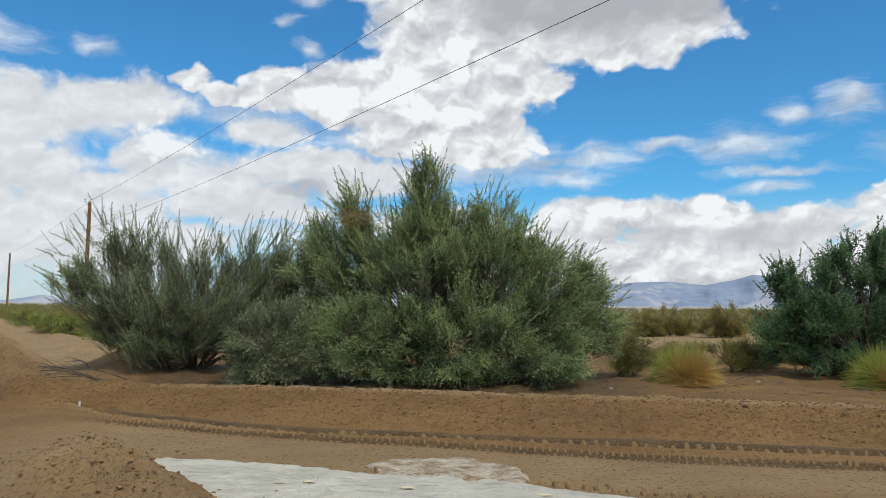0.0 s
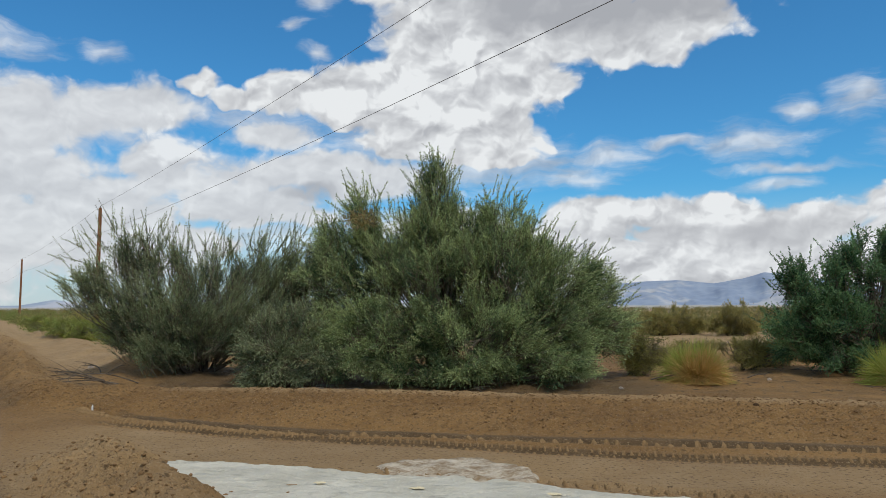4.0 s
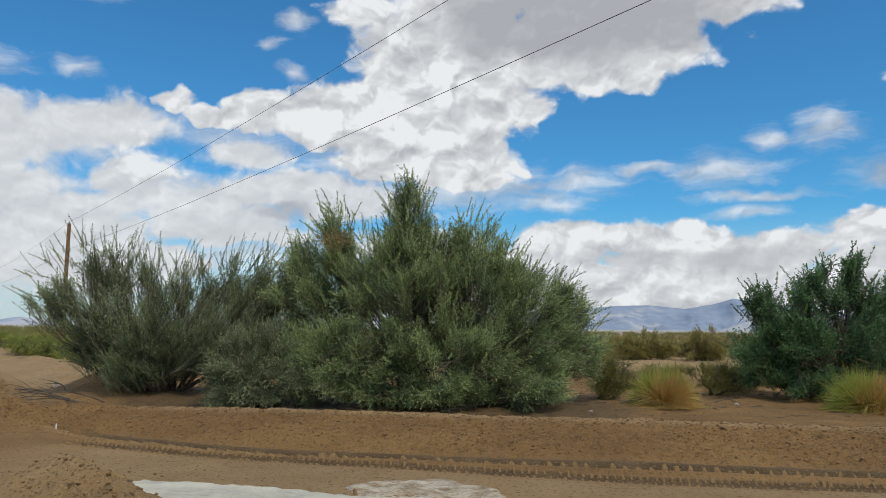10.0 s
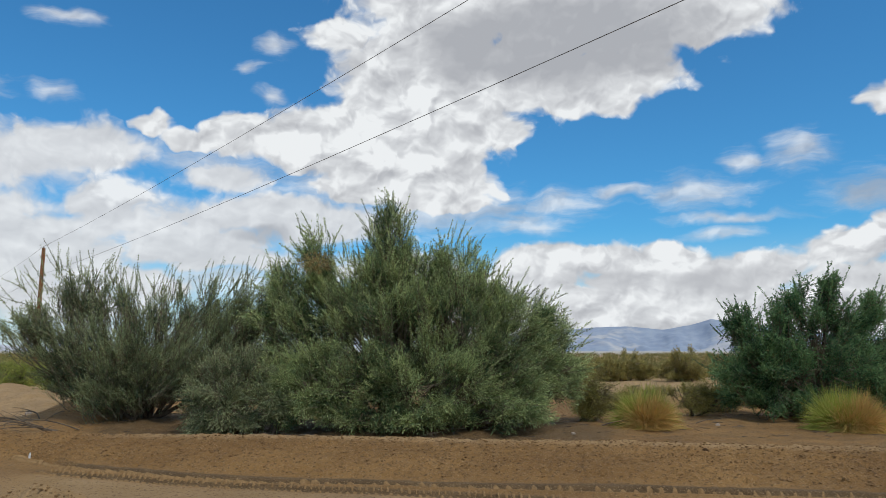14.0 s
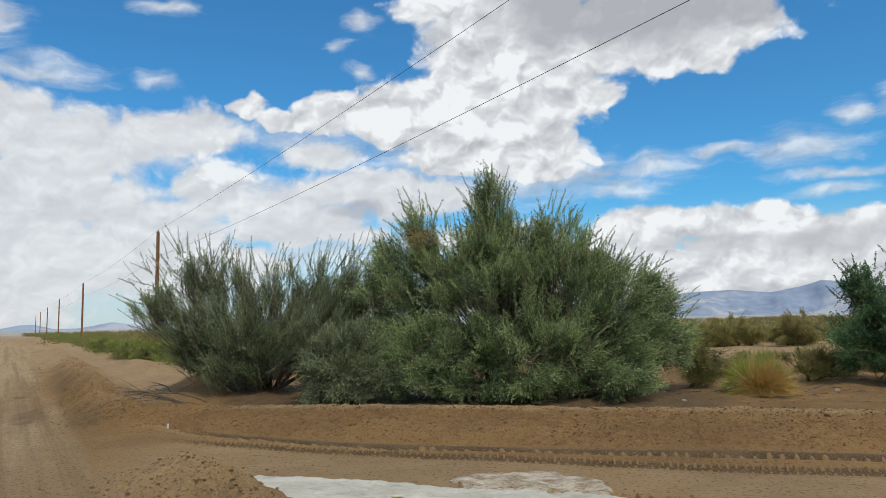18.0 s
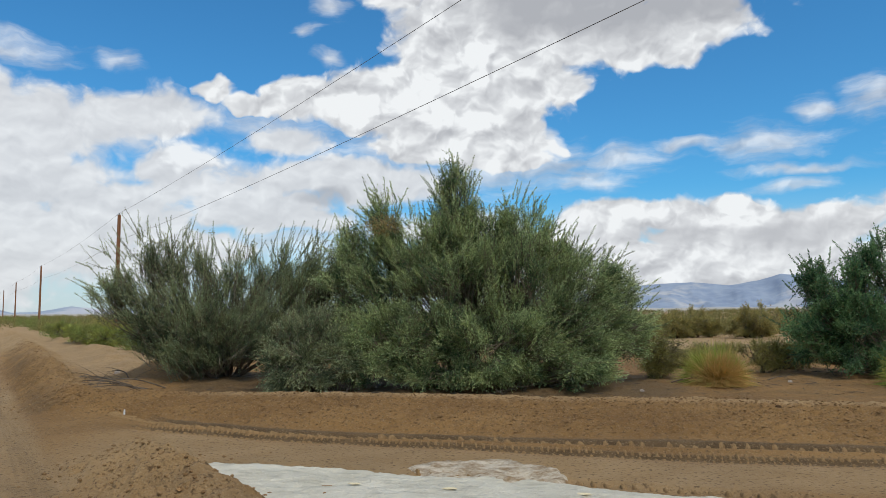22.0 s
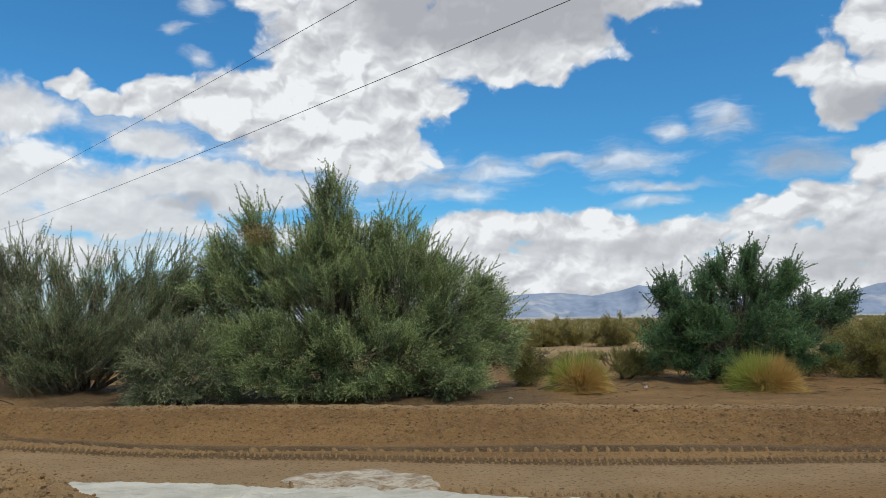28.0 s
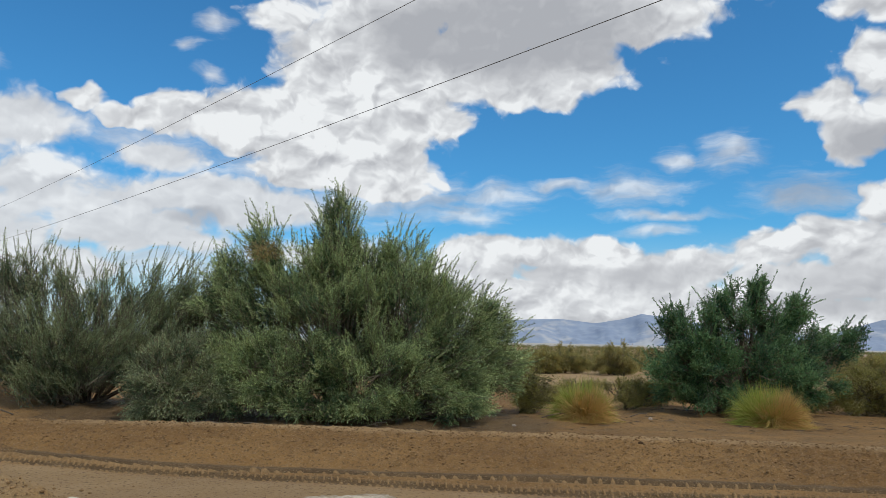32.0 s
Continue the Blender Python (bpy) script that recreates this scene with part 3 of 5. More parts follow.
def shrub(name, at, lobes, twigs, mat, label, seed, leaf=(0.066, 0.0185), rise=0.6, reach=(0.40, 0.78), category="shrub", spires=(), shoots=0, foot=(0.0, 0.0), bare=0.0, side=0.75, nodes=11, sprigs=6, droop=0.5, clump=0.30, radial=0.55, loose=0.75, shoot=(0.22, 0.62)):
    """Stems from one foot, fanned into lobes (x, y, z, rx, ry, rz, share) and slim spires (x, y, z, r, rz, share). Each is full of leafy sprays with side sprigs; single long shoots stand out of the top."""
    rng = np.random.default_rng(seed)
    ob = thing(name, at[0], at[1], gz(*at) - 0.03, label, category)
    lobes = list(lobes) + [(x, y, z, r, r, rz, share) for x, y, z, r, rz, share in spires]
    root = np.array([foot[0], foot[1], -0.7])
    stems, tips, grows, lens, hue, boughs, bough_r = [], [], [], [], [], [], []
    long_at, long_way, long_len = [], [], []
    total = sum(l[6] for l in lobes)
    for lx, ly, lz, rx, ry, rz, share in lobes:
        n = max(6, int(twigs * share / total))
        c, r = np.array([lx, ly, lz]), np.array([rx, ry, rz])
        many = max(3, n // 13)
        d = sphere_ways(many, rng)
        head = d * (rng.uniform(0.08, 1.0, (many, 1)) ** 0.38) * rng.uniform(0.80, 1.12, (many, 1))
        of = rng.integers(0, many, n)
        spread_ = sphere_ways(n, rng) * (rng.random((n, 1)) ** 0.4)
        lean = unit(radial * unit(c + head * r - root) + (1.15 - radial) * unit(head / r) + rng.normal(size=(many, 3)) * 0.22)
        tip = c + head[of] * r + (spread_ + 0.5 * lean[of]) * clump * np.minimum(1.0, r / 0.8)
        hue.append(rng.random(many)[of] * 0.55 + 0.45 * rng.random(n))
        floor = ground_z(tip[:, 0] + at[0], tip[:, 1] + at[1]) - gz(*at) + 0.05
        tip[:, 2] = np.maximum(tip[:, 2], floor + 0.22 * rng.random(n))
        lift = np.clip((tip[:, 2:] - 1.1) / 1.7, -droop, 1.0) * rise
        g = unit(lean[of] * 0.8 + spread_ * loose + np.array([0, 0, 1.0]) * lift + rng.normal(size=(n, 3)) * 0.15)
        tips.append(tip), grows.append(g), lens.append(rng.uniform(*reach, n) * (0.75 + 0.35 * np.clip(tip[:, 2] / 3, 0, 1)))
        # long shoots start below the skin of the lobe and stand clear of it
        k = int(round(shoots * share / total))
        if k and lz > 0.8:
            e = sphere_ways(k, rng)
            e[:, 2] = np.abs(e[:, 2])
            p = c + e * r * rng.uniform(0.75, 1.0, (k, 1))
            long_at.append(p), long_way.append(unit(unit(p - root) * 0.8 + 0.35 * e + np.array([0, 0, 0.3]) * rise + rng.normal(size=(k, 3)) * 0.25)), long_len.append(rng.uniform(*shoot, k))
        base = np.array([foot[0] + 0.15 * (lx - foot[0]), foot[1] + 0.15 * (ly - foot[1]), 0.0]) + rng.normal(size=3) * (0.12, 0.12, 0)
        k = np.linspace(0, 1, 7)[:, None]
        stem = base + (c - base) * k + np.array([0, 0, -0.18]) * np.sin(k * math.pi) * abs(lx - foot[0]) * 0.4 + rng.normal(size=(7, 3)) * 0.05 * k
        stems.append(stem)
        pick = rng.choice(n, max(3, n // 6), replace=False)
        b0 = stem[rng.integers(2, 7, len(pick))]
        b1 = tip[pick] - g[pick] * lens[-1][pick, None]
        kk = np.linspace(0, 1, 4)[None, :, None]
        boughs.append(b0[:, None] + (b1 - b0)[:, None] * kk + np.array([0, 0, -0.12]) * np.sin(kk * math.pi))
        bough_r.append(np.linspace(0.015, 0.006, 4)[None] * rng.uniform(0.7, 1.3, (len(pick), 1)))
    tip, g, L, shade = np.concatenate(tips), np.concatenate(grows), np.concatenate(lens), np.concatenate(hue)
    for stem, thick in zip(stems, np.linspace(1.1, 0.7, len(stems))):
        v, f = tubes(stem[None], np.linspace(0.055, 0.014, 7)[None] * thick, 7)
        part("stem", mesh_from("stem", v, f, BARK, True), ob, "dark grey-brown woody stem")
    n = len(tip)
    bend = unit(np.cross(g, sphere_ways(n, rng))) * 0.13 * L[:, None]
    start = tip - g * L[:, None]
    k = np.linspace(0, 1, 3)[None, :, None]
    pieces = [tubes(np.concatenate(boughs), np.concatenate(bough_r), 4),
              tubes(start[:, None] + (g * L[:, None])[:, None] * k + bend[:, None] * (k * k - k) * 3, np.linspace(0.007, 0.002, 3)[None] * np.ones((n, 1)), 3)]
    at_, way_, big, paler = [], [], [], []
    # leafy sprays: leaves in small whorls on the stem, and on side sprigs that shorten towards the tip
    full = np.ones(n, bool) if bare <= 0 else rng.random(n) > bare
    start, g, L, bend, shade = start[full], g[full], L[full], bend[full], shade[full]
    n = len(start)

    def on_twig(u):
        return start + g * (L * u)[:, None] + bend * ((u * u - u) * 3)[:, None]

    # tips paler as young growth and as if lit, bases dark like shaded gaps
    for q in range(nodes):
        u = np.clip((q + 0.3 + 0.4 * rng.random(n)) / nodes * 0.9 + 0.1, 0, 1)
        p = on_twig(u)
        for w in range(2):
            at_.append(p), way_.append(unit(g + sphere_ways(n, rng) * 0.5)), big.append(1.05 - 0.3 * u), paler.append(0.66 * shade + 0.4 * u * u)
    flat = unit(np.cross(g, sphere_ways(n, rng)))
    for q in range(sprigs):
        u = 0.10 + 0.78 * (q + 0.6 * rng.random(n)) / sprigs
        p0 = on_twig(u)
        way = unit(g * 0.8 + flat * (side if q % 2 else -side) + sphere_ways(n, rng) * 0.30)
        size = rng.uniform(0.15, 0.34, n) * (1.2 - 0.7 * u)
        for j in range(6):
            w = (j + 0.7 * rng.random(n)) / 6
            at_.append(p0 + way * (size * w)[:, None]), way_.append(unit(way + sphere_ways(n, rng) * 0.38)), big.append(np.full(n, 0.95)), paler.append(0.66 * shade + 0.4 * w * (0.25 + 0.75 * u))
    if long_at:
        p, d, L2 = np.concatenate(long_at), np.concatenate(long_way), np.concatenate(long_len)
        m = len(p)
        curl = unit(np.cross(d, sphere_ways(m, rng))) * (0.10 * L2)[:, None]
        pieces.append(tubes(p[:, None] + (d * L2[:, None])[:, None] * k + curl[:, None] * k * k, np.linspace(0.006, 0.002, 3)[None] * np.ones((m, 1)), 3))
        tone = rng.random(m)
        for q in range(14):
            u = (q + 0.3 + 0.4 * rng.random(m)) / 14
            for w in range(4):
                at_.append(p + d * (L2 * u)[:, None] + curl * (u * u)[:, None]), way_.append(unit(d * 0.8 + sphere_ways(m, rng) * 0.65)), big.append(1.0 - 0.35 * u), paler.append(0.5 * tone + 0.35)
    v, f = joined(pieces)
    tagged(part("branchwork", mesh_from("branchwork", v, f, TWIG), ob, "thin brown twigs"), kind="stuff")
    la, lw, big, paler = np.concatenate(at_), np.concatenate(way_), np.concatenate(big), np.concatenate(paler)
    m = len(la)
    v, f = needles(la, lw, leaf[0] * big * rng.uniform(0.7, 1.3, m), leaf[1] * rng.uniform(0.75, 1.3, m), rng)
    me = mesh_from("crown", v, f, mat)
    me.attributes.new("plume", "FLOAT", "POINT").data.foreach_set("value", np.repeat(paler, 3).astype(np.float32))
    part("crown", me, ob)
    return ob


def pebble_mesh(name, mat, seed, flat=0.7):
    bm = bmesh.new()
    bmesh.ops.create_icosphere(bm, subdivisions=1, radius=0.5)
    for v in bm.verts:
        k = 0.75 + 0.55 * (noise.noise(v.co * 1.9 + Vector((seed, 0, 0))) + 0.35)
        v.co = Vector((v.co.x * k * 1.15, v.co.y * k, v.co.z * k * flat))
    me = bpy.data.meshes.new(name)
    bm.to_mesh(me)
    bm.free()
    me.materials.append(mat)
    return me


# ---------------------------------------------------------------- the ground, one sheet to the horizon
def spread(lo, hi, step, far_lo, far_hi, grow, back):
    mid = list(np.arange(lo, hi + step / 2, step))
    a, d = [], step
    while (a[-1] if a else lo) > far_lo:
        d *= back
        a.append((a[-1] if a else lo) - d)
    b, d = [], step
    while (b[-1] if b else hi) < far_hi:
        d *= grow
        b.append((b[-1] if b else hi) + d)
    return np.array(a[::-1] + mid + b)


def build_ground():
    xs = spread(-10.8, 11.0, 0.040, -4700, 4700, 1.055, 1.05)
    ys = spread(5.8, 16.2, 0.038, -400, 4800, 1.036, 1.08)
    X, Y = np.meshgrid(xs, ys)
    Z = ground_z(X, Y)
    w, h = len(xs), len(ys)
    i = np.arange((h - 1) * w).reshape(h - 1, w)[:, :-1].ravel()
    me = mesh_from("ground", np.stack([X, Y, Z], -1).reshape(-1, 3), np.stack([i, i + 1, i + w + 1, i + w], -1), SOIL, True)
    lat, s = V[0] * X + V[1] * Y, U[0] * X + U[1] * Y
    c = line(X, CREST)
    # hollow behind the crest: damp sand, with shade under the shrubs painted in
    damp_shaded = smooth(Y, c + 0.15, c + 0.9) * (1 - smooth(Y, 17.5, 20)) * smooth(X, -7.5, -5.5) * (1 - 0.6 * smooth(X, 2.5, 4.5))
    # ruts painted dark for the shadow behind and between the bars
    damp_shaded = np.maximum(damp_shaded, np.maximum(1.15 * bell(Y, line(X, FAR_RUT) + 0.10, 0.22), 1.0 * bell(Y, line(X, NEAR_RUT) + 0.05, 0.16)) * smooth(X, -6, -4) * (1 - smooth(X, 9, 11)))
    damp_shaded = np.maximum(damp_shaded, 0.3 * bell(lat, 0.1, 0.5) * smooth(s, 5, 9) * (1 - smooth(s, 20, 30)))
    # road side of the far bank: damp earth plus the face's shade, as colour
    damp_shaded = np.maximum(damp_shaded, 0.5 * bell(lat, 1.0 + 0.015 * np.clip(s - 14, 0, 50), 0.42) * smooth(s, 13.0, 14.5) * (1 - smooth(s, 40, 60)))
    gravel = np.maximum(np.maximum(0.9 * bell(lat, -1.7, 1.3), 0.7 * bell(lat, -4.2, 0.8)), 0.65 * smooth(Y, 27, 33) * (1 - smooth(Y, 60, 140)))
    gravel = np.maximum(gravel, 0.55 * bell(Y, c, 0.35) * smooth(X, -6, -4) * (1 - smooth(X, 10, 12)))
    gravel = np.maximum(gravel, 0.6 * smooth(lat, 2.2, 3.2) * smooth(s, 15, 18) * smooth(-X, 7.5, 9.0))
    road = smooth(lat, -4.2, -3.2) * (1 - smooth(lat, 0.6, 0.9)) * smooth(np.hypot(X, Y), 3, 6)
    brown = smooth(fbm(lat * 0.9, s / 5.0, 3, 71) + 0.22 * bell(lat, 0.3, 0.55), 0.0, 0.35) * (1 - smooth(s, 26, 40))
    gravel = np.maximum(gravel, road * (0.95 - 0.45 * brown))
    damp_shaded = np.maximum(damp_shaded, 0.55 * road * bell(lat, 0.15, 0.55) * smooth(fbm(lat * 1.4, s / 2.5, 3, 72), -0.25, 0.3) * (1 - smooth(s, 24, 34)))
    damp_shaded = np.maximum(damp_shaded, 0.5 * bell(lat, -3.55, 0.35) * smooth(s, 8, 11) * (1 - smooth(s, 26, 34)))
    damp_shaded = np.clip(np.maximum(damp_shaded, 0.12 * road * brown), 0, 1.2)
    gravel = np.maximum(gravel, 1.0 * smooth(np.hypot(X, Y), 250, 450))
    gravel = np.maximum(gravel, 0.5 * smooth(Y, 6.5, 7.5) * (1 - smooth(Y, line(X, NEAR_RUT) - 0.4, line(X, NEAR_RUT))) * smooth(X, -6, -4) * (1 - smooth(X, 10, 13)))
    gravel = np.maximum(gravel, 0.42 * bell(lat, 1.3, 0.9) * smooth(s, 2, 4) * (1 - smooth(s, 9, 12)))
    gravel = np.maximum(gravel, 0.35 * bell(lat, 2.2, 0.9) * smooth(s, 14, 17) * (1 - smooth(s, 45, 60)))
    # rises with distance from the origin, 160 to 420 m
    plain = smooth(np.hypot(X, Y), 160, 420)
    for key, val in (("plain", plain), ("damp_shaded", damp_shaded), ("gravel", np.clip(gravel, 0, 1)), ("road", road)):
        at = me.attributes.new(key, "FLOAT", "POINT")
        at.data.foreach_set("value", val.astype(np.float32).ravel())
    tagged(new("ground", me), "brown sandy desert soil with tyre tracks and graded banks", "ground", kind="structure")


build_ground()


# ---------------------------------------------------------------- mountains
def mountain(name, azs, els, dist, depth, mat, label, seed):
    """A range seen along its length: ridge heights by bearing, with spurs running down to the plain."""
    n, m = 420, 26
    az = np.linspace(azs[0], azs[-1], n)
    ridge = np.interp(az, azs, els) + 0.05 * fbm(az * 1.3, az * 0, 5, seed) * np.minimum(1, np.interp(az, azs, els) * 2)
    k = np.linspace(0, 1, m)
    A, K = np.meshgrid(np.radians(az), k)
    R = dist + depth * K
    top = np.tan(np.radians(np.maximum(ridge, -0.05)))[None] * (dist + depth)
    spur = fbm(np.degrees(A) * 0.55 + 1.1 * K, K * 1.6, 4, seed + 3, 0.5)
    Z = top * np.clip(K**1.25 + 0.42 * spur * np.sin(K * math.pi), 0, 1.02) - 6 * (1 - K)
    verts = np.stack([R * np.sin(A), R * np.cos(A), Z], -1).reshape(-1, 3)
    i = np.arange((m - 1) * n).reshape(m - 1, n)[:, :-1].ravel()
    me = mesh_from(name, verts, np.stack([i, i + 1, i + n + 1, i + n], -1), mat, True)
    return tagged(new(name, me), label, "mountain", kind="structure")


# a and b carry the haze in the rock colour; lit paints sunlit patches
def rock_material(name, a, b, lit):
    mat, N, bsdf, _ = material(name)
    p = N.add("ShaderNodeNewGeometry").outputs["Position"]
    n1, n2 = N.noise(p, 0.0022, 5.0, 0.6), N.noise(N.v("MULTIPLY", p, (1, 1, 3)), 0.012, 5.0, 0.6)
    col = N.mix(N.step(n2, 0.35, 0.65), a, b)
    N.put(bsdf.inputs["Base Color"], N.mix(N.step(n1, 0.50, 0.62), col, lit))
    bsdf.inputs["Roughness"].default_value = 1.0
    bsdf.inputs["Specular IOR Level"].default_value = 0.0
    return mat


# blue air haze is mixed into these base colours
ROCK = rock_material("blue_hazed_rock", (0.25, 0.31, 0.415), (0.30, 0.36, 0.455), (0.45, 0.465, 0.49))
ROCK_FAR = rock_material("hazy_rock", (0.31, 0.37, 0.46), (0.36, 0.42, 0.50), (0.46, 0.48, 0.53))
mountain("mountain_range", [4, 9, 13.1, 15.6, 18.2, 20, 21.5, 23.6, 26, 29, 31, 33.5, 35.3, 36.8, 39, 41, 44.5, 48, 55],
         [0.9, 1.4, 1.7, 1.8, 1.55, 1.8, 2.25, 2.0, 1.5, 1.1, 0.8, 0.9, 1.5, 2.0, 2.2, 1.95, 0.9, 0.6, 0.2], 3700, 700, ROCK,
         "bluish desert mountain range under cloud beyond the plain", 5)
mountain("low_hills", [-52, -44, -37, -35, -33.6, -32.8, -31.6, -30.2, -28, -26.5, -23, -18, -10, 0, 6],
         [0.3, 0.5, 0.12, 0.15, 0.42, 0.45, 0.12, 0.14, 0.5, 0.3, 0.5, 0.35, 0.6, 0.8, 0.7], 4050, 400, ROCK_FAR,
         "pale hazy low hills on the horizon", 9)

# ---------------------------------------------------------------- shrubs
WEST_BODY = [(-0.8, -0.3, 1.35, 1.3, 1.0, 0.75, 1.5), (0.6, 0.0, 1.45, 1.3, 1.0, 0.85, 1.4), (-1.7, -0.2, 1.7, 1.0, 0.8, 0.7, 0.8), (1.9, 0.2, 1.5, 0.9, 0.8, 1.0, 1.1),
             (-1.2, -0.4, 0.75, 0.9, 0.7, 0.5, 1.2), (-0.2, -0.3, 0.75, 0.7, 0.6, 0.4, 0.8), (-2.3, -0.3, 1.35, 0.8, 0.7, 0.45, 0.5), (0.2, -0.3, 1.1, 1.2, 0.8, 0.45, 0.9)]
WEST_SPIRES = [(-3.0, -0.2, 1.95, 0.5, 0.35, 0.22), (-2.8, -0.1, 2.5, 0.5, 0.45, 0.26), (-2.1, -0.1, 2.75, 0.5, 0.6, 0.38), (-1.4, 0.0, 2.8, 0.45, 0.6, 0.38), (-0.7, 0.0, 2.55, 0.4, 0.6, 0.38),
               (0.0, 0.0, 2.35, 0.4, 0.55, 0.35), (0.6, 0.0, 2.35, 0.4, 0.55, 0.35), (1.3, 0.0, 2.4, 0.45, 0.65, 0.6), (2.0, 0.1, 2.45, 0.45, 0.75, 0.7), (2.6, 0.1, 2.35, 0.4, 0.8, 0.6)]
shrub("desert_shrub", (-5.6, 17.6), WEST_BODY, 3500, LEAF_WEST, "wide grey-green desert shrub with ascending feathery branches", 101, reach=(0.45, 0.9), rise=0.15, spires=WEST_SPIRES, shoots=560, foot=(-0.4, 0.0), side=0.4, leaf=(0.062, 0.017), radial=1.0, loose=0.35, shoot=(0.35, 0.85))
TALL_BODY = [(-0.6, -0.4, 2.0, 1.6, 1.2, 1.6, 2.6), (1.2, -0.4, 1.9, 1.5, 1.1, 1.5, 2.2), (-2.4, -0.1, 1.7, 1.1, 1.0, 1.3, 1.3), (2.4, -0.1, 1.5, 1.1, 1.0, 1.2, 1.3), (-1.5, -1.0, 0.9, 1.4, 0.9, 0.85, 1.5),
             (0.5, -1.2, 0.85, 1.5, 0.9, 0.85, 1.7), (2.2, -0.6, 0.8, 1.2, 1.0, 0.75, 1.2), (-0.7, -1.2, 0.25, 2.4, 0.9, 0.35, 1.5), (1.6, -0.9, 0.3, 1.3, 0.9, 0.45, 1.0), (0.0, 0.4, 1.8, 1.7, 0.7, 1.4, 1.3), (-0.2, 0.0, 2.9, 1.4, 0.8, 0.8, 1.3), (3.15, -0.1, 1.0, 0.7, 0.7, 0.7, 0.7), (-2.2, -0.7, 0.8, 1.0, 0.8, 0.75, 1.1)]
TALL_SPIRES = [(-0.45, 0.0, 3.9, 0.5, 0.95, 1.1), (-0.55, -0.2, 3.1, 0.7, 0.8, 0.8), (-2.05, 0.0, 3.45, 0.48, 0.85, 0.8), (-2.75, 0.1, 2.75, 0.5, 0.75, 0.6), (-1.3, -0.1, 2.95, 0.6, 0.75, 0.6),
               (1.0, 0.0, 3.3, 0.55, 0.8, 0.9), (0.5, -0.1, 2.95, 0.5, 0.7, 0.5), (1.5, 0.0, 2.95, 0.42, 0.8, 0.6), (2.1, 0.0, 2.55, 0.5, 0.7, 0.7), (2.9, 0.0, 2.0, 0.5, 0.65, 0.6), (3.35, 0.0, 1.5, 0.42, 0.75, 0.45)]
tall_shrub = shrub("tall_desert_shrub", (0.0, 17.0), TALL_BODY, 9300, LEAF_CENTRE, "tall dense green desert shrub with three pointed tops", 102, rise=0.3, spires=TALL_SPIRES, shoots=760, radial=0.7, loose=0.55)
shrub("low_grey_shrub", (-3.6, 15.9), [(-0.2, 0.0, 0.85, 0.75, 0.65, 0.7, 1.0), (0.4, 0.2, 1.2, 0.6, 0.6, 0.6, 0.7), (-0.2, -0.2, 0.4, 0.8, 0.6, 0.45, 0.9), (0.8, 0.0, 0.6, 0.6, 0.6, 0.6, 0.6)],
      950, LEAF_PALE, "pale grey-green low shrub in front of taller ones", 103, rise=0.5, shoots=70, foot=(0.3, 0.2), leaf=(0.08, 0.017))
shrub("dark_green_shrub", (9.5, 18.4), [
    (0.3, 0.0, 2.0, 1.2, 1.1, 1.1, 1.3), (-1.1, -0.1, 1.7, 1.0, 1.0, 0.9, 1.0), (1.4, 0.0, 1.8, 1.0, 1.0, 0.9, 0.9), (0.0, -0.5, 1.1, 2.0, 1.1, 0.75, 1.6), (2.9, 0.1, 1.7, 0.6, 0.6, 0.45, 0.35),
    (-1.7, -0.2, 0.9, 0.8, 0.8, 0.5, 0.5), (1.2, -0.6, 0.8, 1.2, 0.9, 0.55, 0.8), (0.0, -0.6, 0.4, 1.9, 0.8, 0.35, 1.0)], 3300, LEAF_EAST, "rounded deep green shrub beside grass tufts", 104, leaf=(0.06, 0.034), rise=0.3,
    spires=[(0.7, 0.0, 2.95, 0.4, 0.55, 0.35), (-0.4, 0.0, 2.6, 0.4, 0.55, 0.3), (1.7, 0.0, 2.5, 0.45, 0.55, 0.35), (-1.6, 0.0, 2.2, 0.4, 0.45, 0.25), (3.3, 0.1, 2.0, 0.35, 0.35, 0.15)], shoots=130, side=0.9)
shrub("broad_green_shrub", (13.3, 12.1), [
    (0.0, 0.0, 1.9, 1.5, 1.3, 1.2, 1.4), (-1.2, 0.2, 1.3, 1.0, 1.1, 1.1, 0.9), (1.3, 0.3, 2.1, 1.2, 1.2, 1.3, 1.0), (0.0, -0.6, 0.8, 1.9, 1.0, 0.8, 1.3),
    (2.8, 0.3, 1.6, 1.3, 1.2, 1.3, 1.0), (0.2, -0.6, 0.4, 2.0, 1.0, 0.4, 0.9), (-1.5, -0.5, 0.6, 1.0, 0.9, 0.6, 0.8), (0.0, 0.0, 2.6, 1.3, 1.1, 0.9, 0.8)],
    2600, LEAF_CENTRE, "broad grey-green shrub at the end of the bank", 105, shoots=160)
shrub("olive_bush", (13.9, 18.2), [(0.0, 0.0, 0.85, 1.3, 0.9, 0.8, 1.0), (-1.0, 0.1, 0.7, 0.8, 0.7, 0.6, 0.6), (1.3, 0.3, 0.8, 0.9, 0.8, 0.7, 0.6), (0.0, -0.1, 0.25, 1.6, 0.8, 0.25, 0.9)], 1000, LEAF_OLIVE,
      "olive green bush between two larger shrubs", 106, reach=(0.35, 0.7))
shrub("brown_bush", (4.05, 17.8), [(0.0, 0.0, 0.68, 0.62, 0.5, 0.45, 1.0), (0.0, 0.0, 0.25, 0.42, 0.4, 0.2, 0.4)], 460, LEAF_OLIVE, "olive bush with dark bare stems", 107, leaf=(0.045, 0.016), reach=(0.35, 0.6), bare=0.25, rise=0.9)
